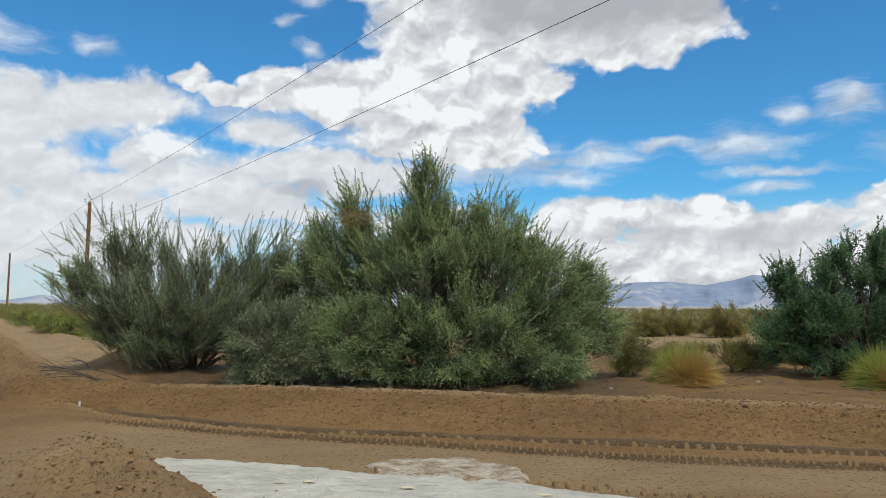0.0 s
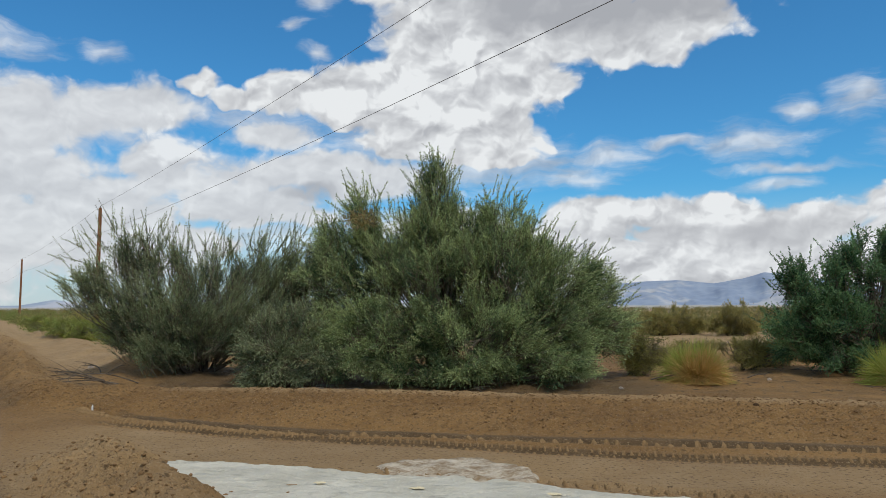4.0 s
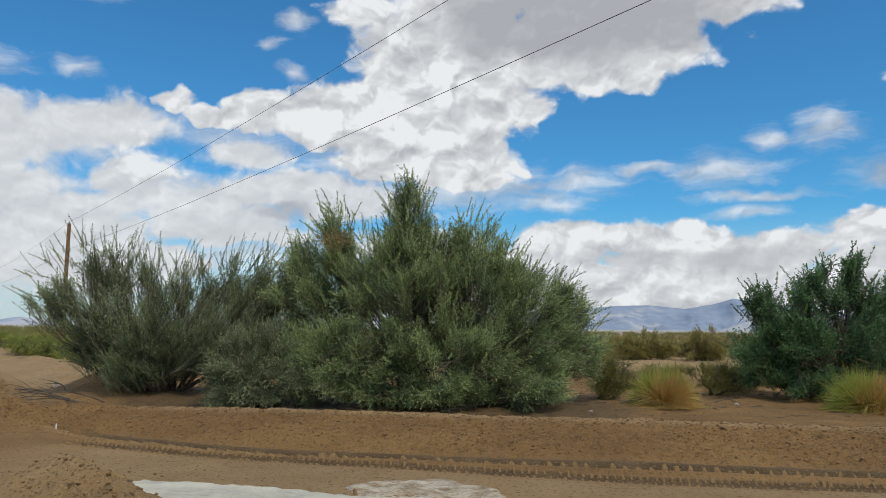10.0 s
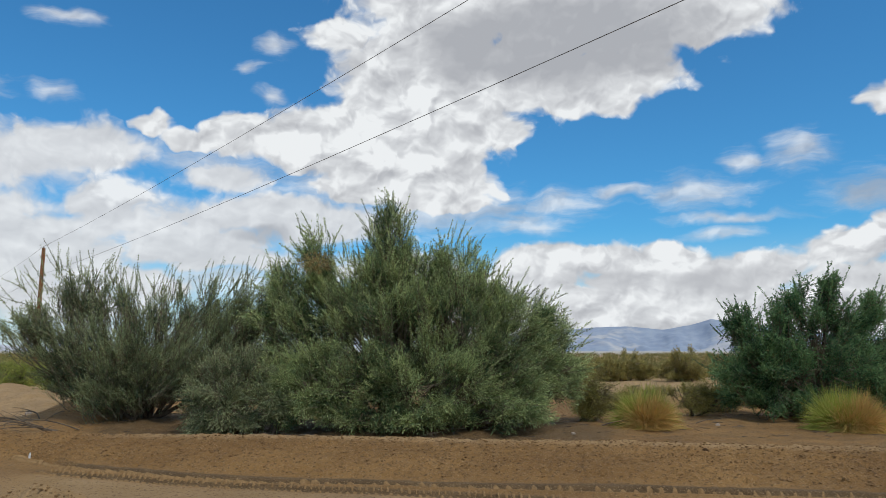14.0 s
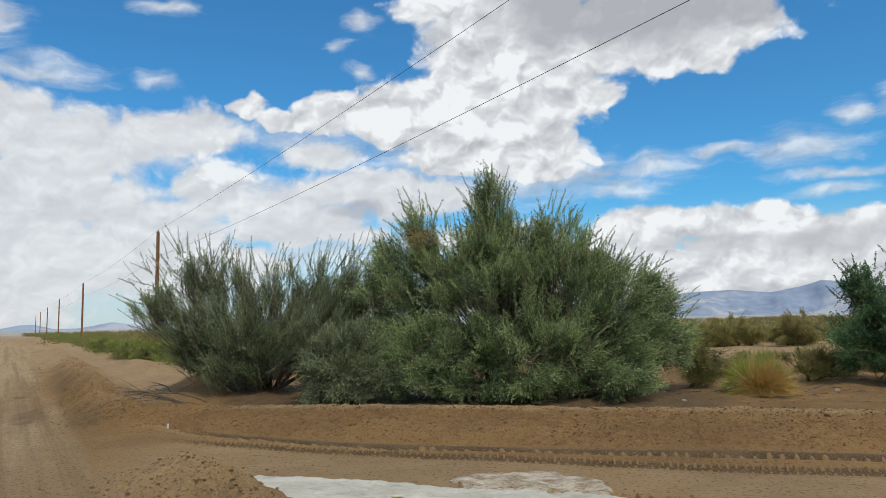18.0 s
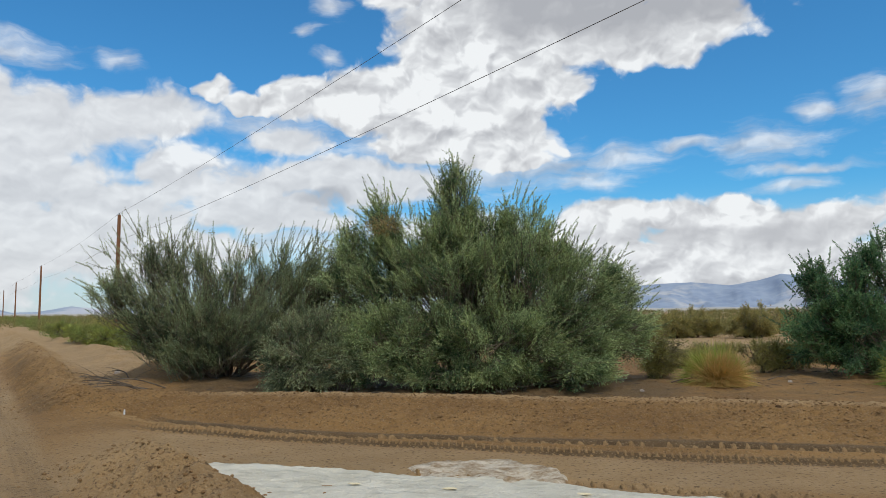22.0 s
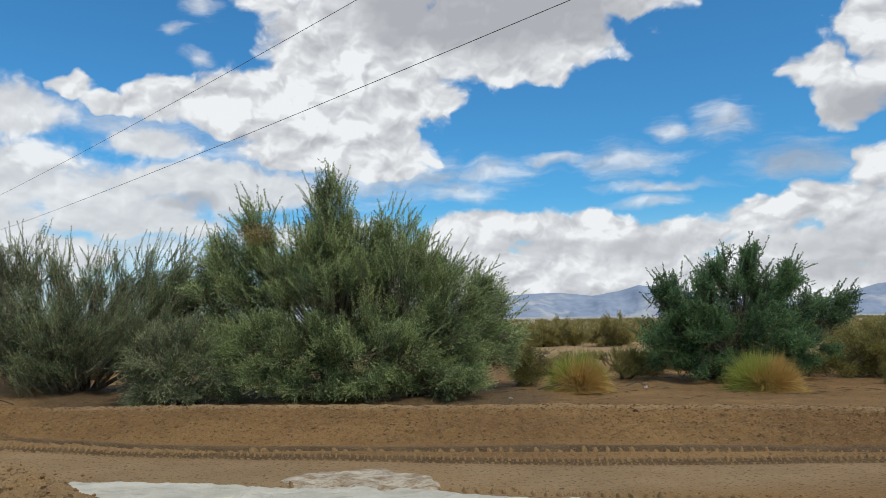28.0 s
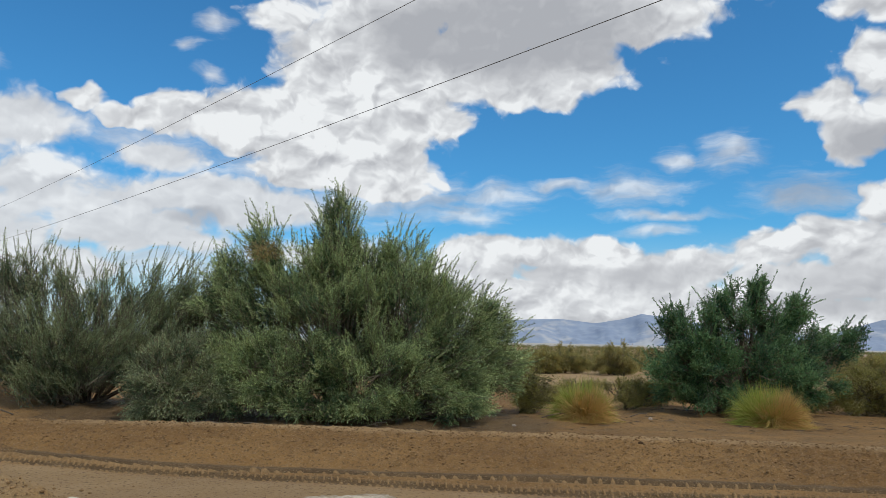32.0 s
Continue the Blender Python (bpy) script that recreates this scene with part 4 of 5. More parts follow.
shrub("olive_bush", (6.9, 19.0), [(0.0, 0.0, 0.45, 0.6, 0.55, 0.4, 1.0), (0.7, 0.1, 0.4, 0.45, 0.45, 0.4, 0.7)], 380, LEAF_OLIVE, "small olive green bush on pale gravel", 108, leaf=(0.045, 0.016), reach=(0.25, 0.45))


for x, y, w, h, mat, seed, label in (
        (11.7, 18.7, 0.75, 0.85, LEAF_OLIVE, 331, "small olive bush at the foot of a green shrub"), (12.4, 20.6, 0.9, 0.9, LEAF_FAR, 332, "dry brown-green bush behind larger shrubs"),
        (8.1, 20.4, 0.8, 0.7, LEAF_FAR, 333, "dry brown-green bush behind larger shrubs"), (15.6, 17.0, 0.9, 1.0, LEAF_EAST, 334, "small green bush near a broad shrub"),
        (5.4, 21.0, 0.8, 0.6, LEAF_FAR, 335, "dry brown-green bush behind larger shrubs"), (10.4, 22.0, 0.9, 0.8, LEAF_OLIVE, 336, "olive bush standing on gravel"),
        (15.0, 21.5, 1.0, 1.1, LEAF_OLIVE, 337, "olive bush standing on gravel"), (17.6, 19.5, 1.1, 1.2, LEAF_EAST, 338, "small green bush near a broad shrub"),
        (7.4, 24.5, 0.8, 0.6, LEAF_FAR, 339, "dry brown-green bush behind larger shrubs"), (12.9, 16.3, 0.6, 0.6, LEAF_OLIVE, 340, "small olive bush at the edge of damp sand")):
    shrub("small_bush", (x, y), [(0.0, 0.0, h * 0.42, w * 0.9, w * 0.75, h * 0.42, 1.0), (0.0, 0.0, 0.15, w * 0.8, w * 0.7, 0.15, 0.6)], int(380 * w), mat, label, seed, leaf=(0.055, 0.02), reach=(0.28, 0.5), nodes=7, sprigs=3)


def dead_clump():
    rng = np.random.default_rng(55)
    n = 380
    d = sphere_ways(n, rng) * (rng.random((n, 1)) ** 0.4)
    v, f = leaves(d * np.array([0.38, 0.3, 0.2]) + np.array([-1.98, -0.75, 3.40]), unit(d + rng.normal(size=(n, 3)) * 0.6), 0.09, 0.022, rng)
    tagged(part("dead_clump", mesh_from("dead_clump", v, f, LEAF_DEAD), tall_shrub, "clump of dry rust-brown leaves"), kind="stuff")


dead_clump()


def creosote_row():
    """Three bushes, each copied along the near edge of the scrub and beside the road."""
    kinds = []
    for seed, w, h in ((301, 1.0, 0.75), (302, 1.25, 0.9), (303, 0.8, 0.65)):
        kinds.append(shrub("creosote_bush", (11.0 + seed - 301, 43.0), [(0.0, 0.0, h, w, w, h * 0.75, 1.0), (0.5 * w, 0.1, h * 0.8, w * 0.7, w * 0.7, h * 0.6, 0.6), (0.0, 0.0, 0.3, w * 0.9, w * 0.9, 0.3, 0.6)], 400, LEAF_FAR,
                           "olive-brown creosote bush with dark stems on gravel", seed, leaf=(0.085, 0.035), reach=(0.4, 0.75), nodes=7, sprigs=3))
    rng = np.random.default_rng(310)
    for ob in kinds:
        ob["group"] = "creosote bushes beyond the gravel flat"
    n = 0
    while n < 34:
        x, y = rng.uniform(-26, 44), rng.uniform(38, 47)
        lat = V[0] * x + V[1] * y
        if lat < 6 or -16 < x < 8:
            continue
        m = Matrix.Translation((x, y, gz(x, y) - 0.03)) @ Matrix.Rotation(rng.uniform(0, 6.28), 4, "Z") @ Matrix.Diagonal((1, 1, rng.uniform(0.8, 1.2), 1))
        copy_thing(kinds[n % 3], m)
        n += 1


creosote_row()


def green_bush(x, y, w, h, seed):
    shrub("green_bush", (x, y), [(0.0, 0.0, h * 0.5, w, w * 0.8, h * 0.5, 1.0)], int(300 * w), LEAF_BRIGHT, "fresh green low bush beside the road bank", seed,
          leaf=(0.08, 0.03), reach=(0.3, 0.55), nodes=7, sprigs=3)["group"] = "green bushes beside the road"


for x, y, w, h, seed in ((-16.6, 34.0, 1.3, 1.0, 321), (-14.2, 33.5, 1.0, 0.8, 322), (-19.5, 37.5, 1.2, 0.9, 323), (-12.5, 31.0, 0.9, 0.7, 324), (-23.0, 43.0, 1.4, 1.0, 325), (-17.8, 40.0, 1.3, 1.1, 326)):
    green_bush(x, y, w, h, seed)


for x, y, w, h, seed in ((-75.9, 103.2, 1.5, 1.7, 351), (-81.6, 110.2, 1.7, 1.9, 352), (-86.3, 117.9, 1.5, 1.6, 353), (-90.9, 122.0, 1.9, 2.0, 354), (-80.2, 106.3, 1.3, 1.3, 355), (-98.4, 133.8, 1.8, 1.8, 356)):
    shrub("roadside_bush", (x, y), [(0.0, 0.0, h * 0.5, w, w, h * 0.5, 1.0)], 420, LEAF_EAST, "dark green bush on the far side of the road", seed,
          leaf=(0.13, 0.06), reach=(0.4, 0.7), nodes=6, sprigs=2)["group"] = "bushes across the road"


def ribbons(paths, widths, rng):
    """Flat blades: paths (n, k, 3), widths (n, k)."""
    n, k, _ = paths.shape
    side = unit(np.cross(paths[:, -1] - paths[:, 0], rng.normal(size=(n, 3))))[:, None] * widths[:, :, None] * 0.5
    verts = np.stack([paths - side, paths + side], 2).reshape(-1, 3)
    i = (np.arange(n)[:, None] * k + np.arange(k - 1)[None]).ravel() * 2
    return verts, np.stack([i, i + 1, i + 3, i + 2], -1)


def grass_tuft(at, width, height, seed, label, turned):
    rng = np.random.default_rng(seed)
    ob = thing("grass_tuft", at[0], at[1], gz(*at) - 0.02, label, "grass tuft", "grass tufts beside the track")
    for name, n, lo, hi, mat in (("green_grass", 8000, 0.50, 1.02, BLADE_GREEN), ("straw_grass", 7500, 0.45, 0.90, BLADE_STRAW)):
        # blades in bunches, some standing well out of the mound
        many = 240
        a0 = rng.uniform(0, 2 * math.pi, many) if name == "green_grass" else rng.normal(turned, 0.75, many)
        of = rng.integers(0, many, n)
        a = a0[of] + rng.normal(size=n) * 0.5
        lean0 = np.sqrt(rng.random(many)) * (1.0 if name == "green_grass" else 1.12)
        lean = np.abs(lean0[of] + rng.normal(size=n) * 0.28)
        L = height * rng.uniform(lo, hi, n) * rng.uniform(0.7, 1.18, many)[of]
        wide = width / height / 2.1
        way = np.stack([np.cos(a) * np.sin(lean) * wide, np.sin(a) * np.sin(lean) * wide, np.cos(lean)], -1)
        foot = np.stack([np.cos(a), np.sin(a), 0 * a], -1) * (np.sqrt(rng.random(n)) * 0.17 * width)[:, None]
        if name == "straw_grass":
            foot = foot + np.array([math.cos(turned), math.sin(turned), 0.0]) * 0.13 * width
        k = np.linspace(0, 1, 4)[None, :, None]
        path = foot[:, None] + (way * L[:, None])[:, None] * k
        path[:, :, 2] -= (k[..., 0] ** 2.5) * (lean * L * 0.36)[:, None]
        path += rng.normal(size=(n, 1, 3)) * 0.09 * k * k + rng.normal(size=(n, 4, 3)) * 0.012 * k
        path[:, :, 2] = np.maximum(path[:, :, 2], 0.03)
        v, f = ribbons(path, np.array([0.006, 0.009, 0.008, 0.002])[None] * rng.uniform(0.7, 1.3, (n, 1)), rng)
        tagged(part(name, mesh_from(name, v, f, mat), ob, "green outer blades" if name == "green_grass" else "dry straw-yellow blades"), kind="stuff")


grass_tuft((4.95, 16.4), 1.42, 0.84, 1, "bright green grass tuft with straw-yellow heart", -1.45)
grass_tuft((8.95, 15.9), 1.55, 0.88, 2, "green grass tuft with straw-yellow side", -1.1)


# ---------------------------------------------------------------- far scrub
def bush_cloud(spots, seed, leaf, count):
    """Many low bushes as one mesh: spots are x, y, width, height."""
    rng = np.random.default_rng(seed)
    at, way, size = [], [], []
    for x, y, w, h, base in spots:
        n = int(count * (0.7 + 0.6 * rng.random()))
        d = sphere_ways(n, rng) * (rng.random((n, 1)) ** 0.35)
        d[:, 2] = np.abs(d[:, 2])
        lump = 0.8 + 0.35 * np.sin(np.arctan2(d[:, 1], d[:, 0]) * 3 + x)
        p = d * np.array([w / 2, w / 2, h]) * lump[:, None]
        p[:, 2] += 0.08
        at.append(p + np.array([x, y, base])), way.append(unit(d + np.array([0, 0, 0.8]) + rng.normal(size=(n, 3)) * 0.3))
        size.append(np.full(n, leaf * (0.7 + 0.3 * w)))
    at, way, size = np.concatenate(at), np.concatenate(way), np.concatenate(size)
    return needles(at, way, size * rng.uniform(0.7, 1.6, len(at)), size * 0.55, rng)


def far_scrub():
    rng = np.random.default_rng(77)
    near, far, green = [], [], []
    while len(near) < 520:
        x, y = rng.uniform(-75, 75), 41 + 34 * rng.random()
        lat = V[0] * x + V[1] * y
        if -6.0 < lat < 5.0 or abs(x) > 0.95 * y + 12 or (y < 46 and fbm(np.array([x / 6]), np.array([y / 6]), 2, 3)[0] < -0.05):
            continue
        near.append((x, y, rng.uniform(1.5, 3.0), 0.55 + 0.95 * rng.random() ** 1.5, gz(x, y)))
    while len(far) < 1500:
        x, y = rng.uniform(-330, 330), 75 + 260 * rng.random() ** 1.3
        lat = V[0] * x + V[1] * y
        if -4.6 < lat < 3.6 or abs(x) > 0.95 * y + 12:
            continue
        far.append((x, y, rng.uniform(2.0, 4.2), rng.uniform(0.6, 1.15), gz(x, y)))
    while len(green) < 260:
        d, lat = 30 + 210 * rng.random() ** 1.4, rng.uniform(5.0, 18.0)
        x, y = U[0] * d + V[0] * lat, U[1] * d + V[1] * lat
        if y > 30:
            green.append((x, y, rng.uniform(1.2, 2.6), rng.uniform(0.5, 1.25), gz(x, y)))
    for k in range(170):
        d, lat = 36 + 150 * rng.random(), rng.uniform(-22.0, -5.0)
        x, y = U[0] * d + V[0] * lat, U[1] * d + V[1] * lat
        green.append((x, y, rng.uniform(1.6, 3.0), rng.uniform(0.8, 1.6), gz(x, y)))
    for spots_, leaf, count, mat, label in ((near, 0.085, 480, LEAF_FAR, "dense olive-brown creosote scrub beyond a gravel flat"), (far, 0.17, 110, LEAF_FAR, "olive-brown scrub thinning out over the plain"),
                                            (green, 0.075, 520, LEAF_BRIGHT, "fresh green low bushes along the road")):
        v, f = bush_cloud(spots_, 78, leaf, count)
        tagged(new("scrub", mesh_from("scrub", v, f, mat)), label, "scrub", kind="stuff")


far_scrub()


# ---------------------------------------------------------------- utility poles and wires
def utility_pole(x, y, height):
    ob = thing("utility_pole", x, y, gz(x, y) - 0.05, "tall brown weathered wooden utility pole beside the road", "utility pole", "poles along the road")
    k = np.linspace(0, 1, 9)[:, None]
    v, f = tubes((k * np.array([0.10, 0.0, height]))[None], np.linspace(0.19, 0.135, 9)[None], 12)
    part("pole", mesh_from("pole", v, f, WOOD, True), ob)
    for z, name in ((height - 0.02, "top_insulator"), (height - 2.25, "side_insulator")):
        side = 0.0 if name == "top_insulator" else 0.14
        pts = np.array([[0.1 + side, 0, z], [0.1 + side, 0, z + 0.06], [0.1 + side, 0, z + 0.12], [0.1 + side, 0, z + 0.2]])
        v, f = tubes(pts[None], np.array([[0.03, 0.07, 0.055, 0.03]]), 10)
        part(name, mesh_from(name, v, f, GLASSY, True), ob)
    return ob


POLES = [(68 + 79.5 * k) for k in range(-1, 6)]
spots = [(U[0] * d + V[0] * 10.3, U[1] * d + V[1] * 10.3) for d in POLES]
for x, y in spots:
    utility_pole(x, y, 9.85)


def wire(a, b, sag, name):
    k = np.linspace(0, 1, 40)[:, None]
    path = np.array(a) + (np.array(b) - np.array(a)) * k
    path[:, 2] -= sag * 4 * (k * (1 - k))[:, 0]
    v, f = tubes(path[None], np.full((1, 40), 0.008), 6)
    tagged(new(name, mesh_from(name, v, f, WIRE, True)), "thin dark overhead wire hung between poles", "power line", "overhead wires")


for (x0, y0), (x1, y1) in zip(spots, spots[1:]):
    wire((x0 + 0.1, y0, gz(x0, y0) + 9.95), (x1 + 0.1, y1, gz(x1, y1) + 9.95), 0.45, "overhead_wire")
    wire((x0 + 0.24, y0, gz(x0, y0) + 7.75), (x1 + 0.24, y1, gz(x1, y1) + 7.75), 0.45, "overhead_wire")


# ---------------------------------------------------------------- foam on the wet ground
def foam_sheet():
    step = 0.03
    xs, ys = np.arange(-4.6, 3.6, step), np.arange(3.2, 9.4, step)
    X, Y = np.meshgrid(xs, ys)
    wob = 0.10 * fbm(X / 0.5, Y / 0.5, 4, 51)
    far = np.interp(X, [-4.5, -3.3, -2.3, -1.35, -0.4, 0.4, 1.4, 2.0, 2.9, 3.6], [8.75, 8.50, 8.28, 8.05, 7.75, 7.58, 7.15, 6.95, 6.5, 5.6])
    inside = np.minimum(far + wob - Y, (V[0] * X + V[1] * Y) - 1.92 + wob)
    inside = np.minimum(inside, 2.1 * (1 - np.hypot((X - 0.2) / 3.5, (Y - 7.2) / 3.2)) + 2 * wob)
    edge = smooth(inside, 0.0, 0.10)
    Z = ground_z(X, Y) * 0.5 - 0.03 + 0.05 * edge + edge * (0.030 * fbm(X / 0.25, Y / 0.12, 4, 52, 0.6) + 0.02 * fbm(X / 0.9, Y / 0.7, 2, 54))
    keep = inside > -0.02
    w = len(xs)
    i = np.arange((len(ys) - 1) * w).reshape(-1, w)[:, :-1].ravel()
    q = np.stack([i, i + 1, i + w + 1, i + w], -1)
    q = q[keep.ravel()[q].all(1)]
    used, inv = np.unique(q, return_inverse=True)
    verts = np.stack([X, Y, Z], -1).reshape(-1, 3)[used]
    me = mesh_from("foam", verts, inv.reshape(-1, 4), FOAM, True)
    tagged(new("foam", me), "greyish white foam lying in a shallow puddle", "foam", kind="stuff")


foam_sheet()


def silt_tongue():
    step = 0.025
    xs, ys = np.arange(-1.9, 1.5, step), np.arange(6.9, 9.2, step)
    X, Y = np.meshgrid(xs, ys)
    wob = 0.35 * fbm(X / 0.5, Y / 0.3, 5, 61, 0.65)
    inside = 1 - np.hypot((X - 0.06) / 0.80, (Y - 7.92 + 0.22 * X) / 0.52) + wob
    edge = smooth(inside, 0.0, 0.18)
    # a raised rim of pale froth round a sunken brown middle
    Z = ground_z(X, Y) - 0.02 + edge * (0.065 + 0.035 * fbm(X / 0.12, Y / 0.06, 4, 62)) - 0.02 * smooth(inside, 0.3, 0.6)
    keep = inside > -0.03
    w = len(xs)
    i = np.arange((len(ys) - 1) * w).reshape(-1, w)[:, :-1].ravel()
    q = np.stack([i, i + 1, i + w + 1, i + w], -1)
    q = q[keep.ravel()[q].all(1)]
    used, inv = np.unique(q, return_inverse=True)
    me = mesh_from("silt_foam", np.stack([X, Y, Z], -1).reshape(-1, 3)[used], inv.reshape(-1, 4), FROTH_SILT, True)
    tagged(new("silt_foam", me), "low heap of brown silty foam beside the puddle", "foam", kind="stuff")


silt_tongue()


# ---------------------------------------------------------------- bars pressed by the tyres
def tyre_bars(nodes, x0, x1, pitch, lean, size, offset, seed):
    """One row of small earth wedges along a rut: size is length, width, height."""
    rng = np.random.default_rng(seed)
    x = np.arange(x0, x1, 0.01)
    y = line(x, nodes)
    run = np.concatenate([[0], np.cumsum(np.hypot(np.diff(x), np.diff(y)))])
    s = np.arange(0.05, run[-1], pitch) + rng.normal(0, 0.006, len(np.arange(0.05, run[-1], pitch)))
    px, py = np.interp(s, run, x), np.interp(s, run, y)
    ang = np.arctan2(line(px + 0.1, nodes) - line(px - 0.1, nodes), 0.2)
    keep = rng.random(len(s)) > 0.06
    px, py, ang = px[keep], py[keep], ang[keep]
    n = len(px)
    along = np.stack([np.cos(ang), np.sin(ang)], -1)
    across = np.stack([-np.sin(ang + lean), np.cos(ang + lean)], -1)
    L, W, H = (size[k] * rng.uniform(0.75, 1.2, n) for k in range(3))
    c = np.stack([px, py], -1) + np.stack([-np.sin(ang), np.cos(ang)], -1) * offset
    u = np.array([-0.5, -0.36, 0.0, 0.36, 0.5])
    hh = np.array([0.0, 0.85, 1.0, 0.7, 0.0])
    w = np.array([-0.5, -0.22, 0.22, 0.5])
    wh = np.array([0.0, 1.0, 0.85, 0.0])
    pts = c[:, None, None] + across[:, None, None] * (u[None, :, None] * L[:, None, None])[..., None] + along[:, None, None] * (w[None, None] * W[:, None, None])[..., None]
    pts = pts + rng.normal(0, 0.004, pts.shape)
    z = ground_z(pts[..., 0], pts[..., 1]) - 0.012 + hh[None, :, None] * wh[None, None] * H[:, None, None]
    verts = np.concatenate([pts, z[..., None]], -1).reshape(-1, 3)
    i = (np.arange(4)[:, None] * 4 + np.arange(3)[None]).ravel()
    q = np.stack([i, i + 1, i + 5, i + 4], -1)
    return verts, (q[None] + (np.arange(n) * 20)[:, None, None]).reshape(-1, 4)


for rows, label in (
        ([(FAR_RUT, -1.6, 8.3, 0.15, -0.5, (0.15, 0.042, 0.115), -0.04, 1), (FAR_RUT, -5.8, -1.6, 0.15, -0.6, (0.42, 0.05, 0.075), -0.08, 5)], "row of earth bars pressed by a tractor tyre"),
        ([(NEAR_RUT, -5.0, 8.0, 0.088, 0.3, (0.075, 0.036, 0.048), 0.14, 2), (NEAR_RUT, -5.0, 8.0, 0.088, -0.3, (0.075, 0.036, 0.045), -0.02, 3)], "double row of small bars from a tyre tread"),
        ([(LAST_RUT, -0.7, 6.5, 0.135, 0.4, (0.12, 0.06, 0.055), 0.04, 4)], "row of tyre bars at the edge of the foam")):
    v, f = joined([tyre_bars(*row) for row in rows])
    tagged(new("tyre_track", mesh_from("tyre_track", v, f, BAR, True)), label, "tyre track", "tyre tracks", kind="stuff")


# ---------------------------------------------------------------- clods, stones and the peg
def scatter(name, n, pick, size, mat, label, seed):
    rng = np.random.default_rng(seed)
    base = pebble_mesh("lump", mat, seed)
    bv = np.array([v.co[:] for v in base.vertices])
    bf = np.array([p.vertices[:] for p in base.polygons])
    bpy.data.meshes.remove(base)
    x, y = pick(n, rng)
    z = ground_z(x, y)
    s = size[0] * (size[1] / size[0]) ** (rng.random(len(x)) ** 2.5)
    a = rng.uniform(0, 6.28, len(x))
    ca, sa = np.cos(a), np.sin(a)
    pts = np.empty((len(x), len(bv), 3))
    pts[:, :, 0] = x[:, None] + s[:, None] * (bv[:, 0] * ca[:, None] - bv[:, 1] * sa[:, None])
    pts[:, :, 1] = y[:, None] + s[:, None] * (bv[:, 0] * sa[:, None] + bv[:, 1] * ca[:, None])
    pts[:, :, 2] = z[:, None] + s[:, None] * (bv[:, 2] * rng.uniform(0.7, 1.2, (len(x), 1)) + 0.12)
    faces = (bf[None] + (np.arange(len(x)) * len(bv))[:, None, None]).reshape(-1, 3)
    tagged(new(name, mesh_from(name, pts.reshape(-1, 3), faces, mat)), label, "clods", kind="stuff")


def on_face(n, rng):
    x = rng.uniform(-7.5, 11.0, n)
    f, c = line(x, FOOT), line(x, CREST)
    return x, f + (c - f) * (0.04 + 1.0 * rng.random(n) ** 0.9)


def on_banks(n, rng):
    s, lat = np.where(rng.random(n) < 0.6, rng.uniform(14, 40, n), rng.uniform(4, 9.5, n)), rng.normal(1.5, 0.5, n)
    return U[0] * s + V[0] * lat, U[1] * s + V[1] * lat


def on_flat(n, rng):
    return rng.uniform(-9, 14, n), rng.uniform(12.5, 22, n)


scatter("clods", 16000, on_face, (0.010, 0.045), CLOD, "small brown earth clods on the graded bank", 201)
scatter("clods", 5200, on_banks, (0.010, 0.06), CLOD, "small brown earth clods on the roadside bank", 202)
scatter("pebbles", 420, on_flat, (0.010, 0.05), CLOD, "small brown pebbles strewn on the sand", 203)


def lone(name, x, y, size, mat, label, category, seed, squash=0.7):
    me = pebble_mesh(name, mat, seed, squash)
    ob = new(name, me)
    ob.location, ob.scale, ob.rotation_euler = (x, y, gz(x, y) + 0.12 * size), (size, size * 0.8, size), (0, 0, seed)
    return tagged(ob, label, category)


lone("stone", 1.45, 13.1, 0.16, STONE, "pale flat stone on the crest of the bank", "stone", 3, 0.45)
lone("stone", 1.2, 13.2, 0.10, STONE, "small pale stone beside a flat one", "stone", 4)
lone("clod", 4.27, 11.24, 0.11, DARK_EARTH, "single dark earth clod on the bank", "clod", 5)
lone("stone", 3.2, 15.2, 0.10, STONE, "small brown stone on damp sand", "stone", 6)
lone("stone", 6.6, 16.6, 0.12, STONE, "pale stone on the sand near shrubs", "stone", 7)
lone("stone", -9.2, 19.4, 0.22, STONE, "pale rounded stone on the roadside", "stone", 8)
lone("stone", -7.0, 18.0, 0.12, STONE, "small pale stone near dead branches", "stone", 9)


def peg():
    x, y = -5.72, 12.28
    ob = thing("marker_peg", x, y, gz(x, y), "short whitish wooden peg stuck in the bank", "peg")
    v, f = tubes(np.array([[[0, 0, -0.03], [0.004, 0, 0.05], [0.008, 0, 0.10], [0.012, 0.0, 0.13]]]), np.array([[0.016, 0.016, 0.015, 0.006]]), 6)
    part("stake", mesh_from("stake", v, f, WHITE), ob)


peg()


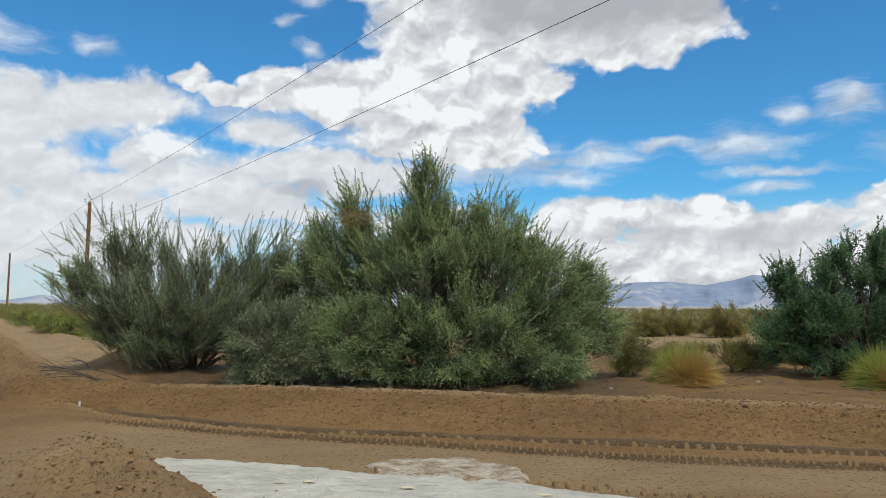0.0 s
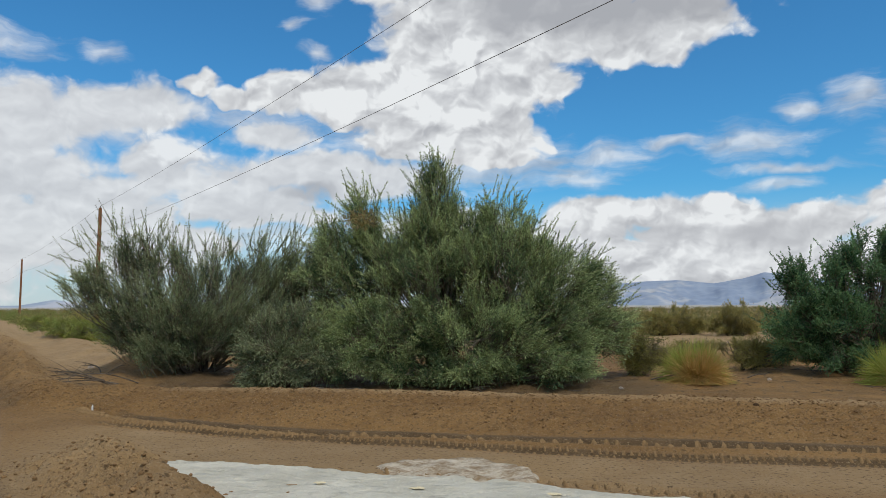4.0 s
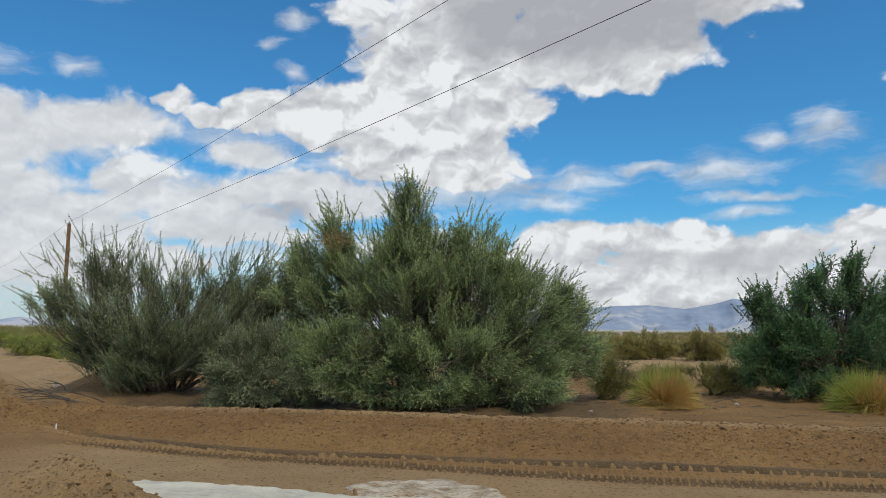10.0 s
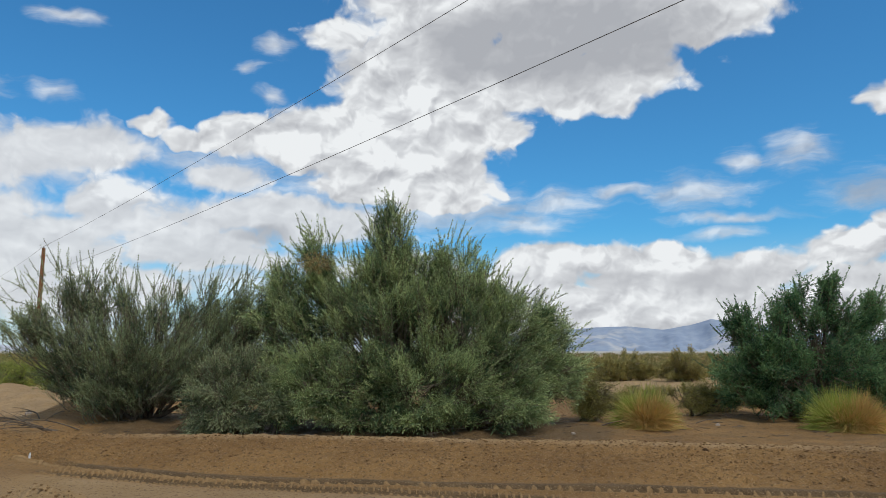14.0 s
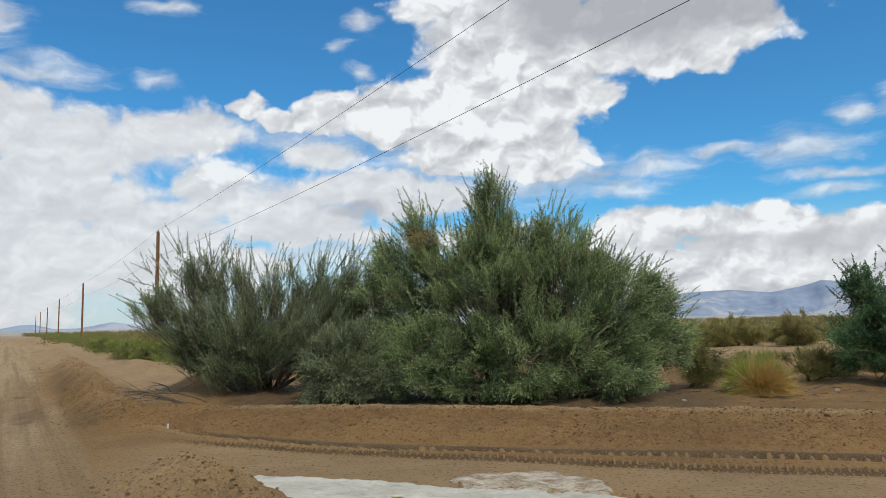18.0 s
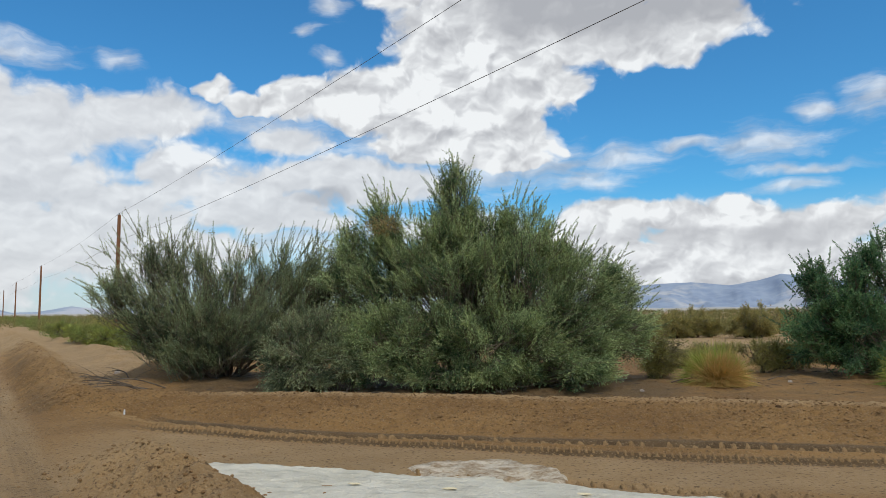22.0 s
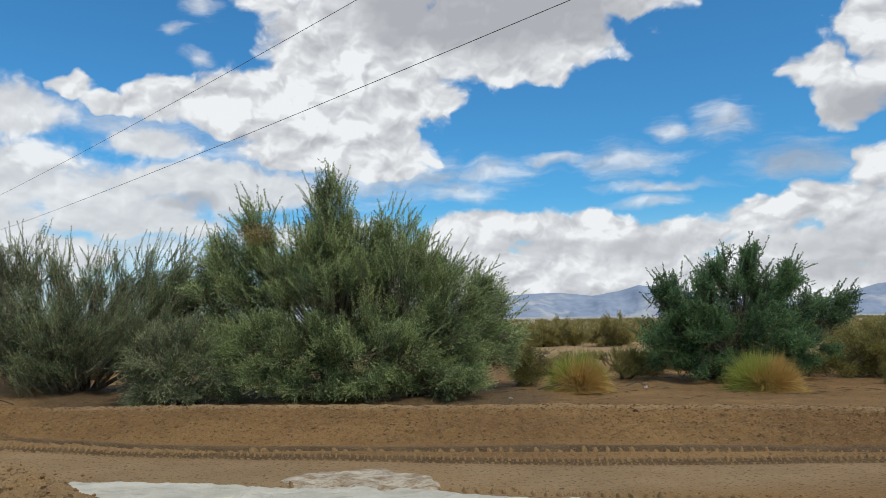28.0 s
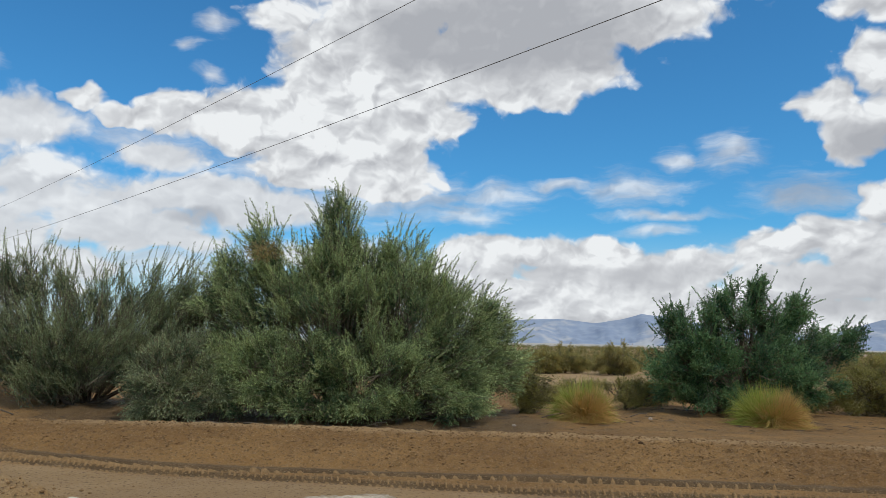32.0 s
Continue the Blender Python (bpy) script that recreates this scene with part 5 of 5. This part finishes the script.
def dead_branch(x, y, length, turn, seed):
    rng = np.random.default_rng(seed)
    ob = thing("dead_branch", x, y, gz(x, y), "bare grey dead branch lying on the bank", "dead branch", "dead branches under the shrub")
    k = np.linspace(0, 1, 8)
    way = np.array([math.cos(turn), math.sin(turn), 0])
    side = np.array([-way[1], way[0], 0])
    main = way * (k * length)[:, None] + side * (0.25 * length * np.sin(k * 2.2 + seed))[:, None]
    main[:, 2] = 0.04 + 0.16 * length * np.sin(k * 2.6) * rng.uniform(0.4, 1.0)
    v, f = tubes(main[None], np.linspace(0.016, 0.004, 8)[None], 6)
    part("limb", mesh_from("limb", v, f, DEAD, True), ob)
    for q in range(5):
        i = rng.integers(2, 7)
        d = unit(way * 0.7 + rng.normal(size=3) * 0.6) * length * rng.uniform(0.25, 0.5)
        d[2] = abs(d[2]) * 0.6
        twig = main[i] + d * np.linspace(0, 1, 5)[:, None] + np.array([0, 0, -0.08]) * (np.linspace(0, 1, 5) ** 2)[:, None]
        v, f = tubes(twig[None], np.linspace(0.007, 0.002, 5)[None], 5)
        part("twig", mesh_from("twig", v, f, DEAD, True), ob)


for x, y, length, turn, seed in ((-7.3, 16.6, 1.6, 2.9, 1), (-7.0, 16.3, 1.9, 3.3, 2), (-7.9, 17.3, 1.4, 2.6, 3), (-6.6, 16.1, 1.5, 3.5, 4), (-7.2, 15.9, 1.2, 3.0, 5), (-8.2, 16.9, 1.3, 3.2, 11), (-6.9, 16.0, 1.3, 2.8, 12),
                                 (-2.4, 15.4, 0.9, 3.6, 6), (-1.9, 15.3, 0.8, 4.2, 7), (0.1, 15.1, 0.8, 5.4, 8), (4.0, 16.0, 0.6, 0.4, 9), (6.2, 16.9, 0.5, 0.2, 10)):
    dead_branch(x, y, length, turn, seed)


def white_trailer(x, y):
    ob = thing("trailer", x, y, gz(x, y), "small white trailer parked far out on the plain", "trailer")
    bm = bmesh.new()
    bmesh.ops.create_cube(bm, size=1.0)
    bmesh.ops.scale(bm, vec=(5.2, 2.2, 1.9), verts=bm.verts)
    bmesh.ops.translate(bm, vec=(0, 0, 1.5), verts=bm.verts)
    bmesh.ops.bevel(bm, geom=list(bm.edges), offset=0.25, segments=2, affect="EDGES")
    me = bpy.data.meshes.new("body")
    bm.to_mesh(me)
    bm.free()
    me.materials.append(WHITE)
    part("body", me, ob)
    for sx in (-1.2, 1.2):
        v, f = tubes(np.array([[[sx, -1.15, 0.35], [sx, -1.05, 0.35], [sx, -0.95, 0.35]]]), np.array([[0.30, 0.36, 0.30]]), 12)
        part("wheel", mesh_from("wheel", v, f, DARK_EARTH, True), ob)


white_trailer(102.0, 160.0)


scatter("clods", 2600, on_flat, (0.008, 0.045), CLOD, "small brown clods scattered over the sand", 204)


def litter(n, seed):
    """Short dry sticks lying about under the shrubs."""
    rng = np.random.default_rng(seed)
    x, y = rng.uniform(-8, 14, n), rng.uniform(14.2, 19.5, n)
    a, L = rng.uniform(0, 6.28, n), rng.uniform(0.06, 0.32, n)
    k = np.linspace(-0.5, 0.5, 4)
    px = x[:, None] + np.cos(a)[:, None] * L[:, None] * k + rng.normal(0, 0.01, (n, 4))
    py = y[:, None] + np.sin(a)[:, None] * L[:, None] * k + rng.normal(0, 0.01, (n, 4))
    pz = ground_z(px, py) + 0.008 + rng.random((n, 1)) * 0.02
    v, f = tubes(np.stack([px, py, pz], -1), np.array([[0.006, 0.007, 0.006, 0.003]]) * rng.uniform(0.5, 1.2, (n, 1)), 4)
    tagged(new("twig_litter", mesh_from("twig_litter", v, f, DEAD)), "dry sticks strewn on the sand below the shrubs", "litter", kind="stuff")


litter(420, 411)


def froth_clump(x, y, size, seed):
    me = pebble_mesh("froth_clump", FROTH_YELLOW, seed, 0.45)
    ob = new("froth_clump", me)
    ob.location, ob.scale = (x, y, gz(x, y) * 0.5 + 0.03), (size * 1.5, size * 0.9, size * 0.4)
    tagged(ob, "small yellowish clump of froth floating on the foam", "froth", "froth clumps on the foam")


FROTH_YELLOW = rough_material("yellow_froth", (0.68, 0.57, 0.34), (0.80, 0.72, 0.52), 18.0, relief=0.003)
for x, y, size, seed in ((-2.45, 7.75, 0.13, 1), (-2.0, 7.8, 0.09, 2), (-2.6, 7.55, 0.08, 3), (-1.2, 7.3, 0.08, 4), (-0.3, 7.1, 0.10, 5), (-2.9, 7.95, 0.07, 6), (0.9, 6.9, 0.09, 7)):
    froth_clump(x, y, size, seed)
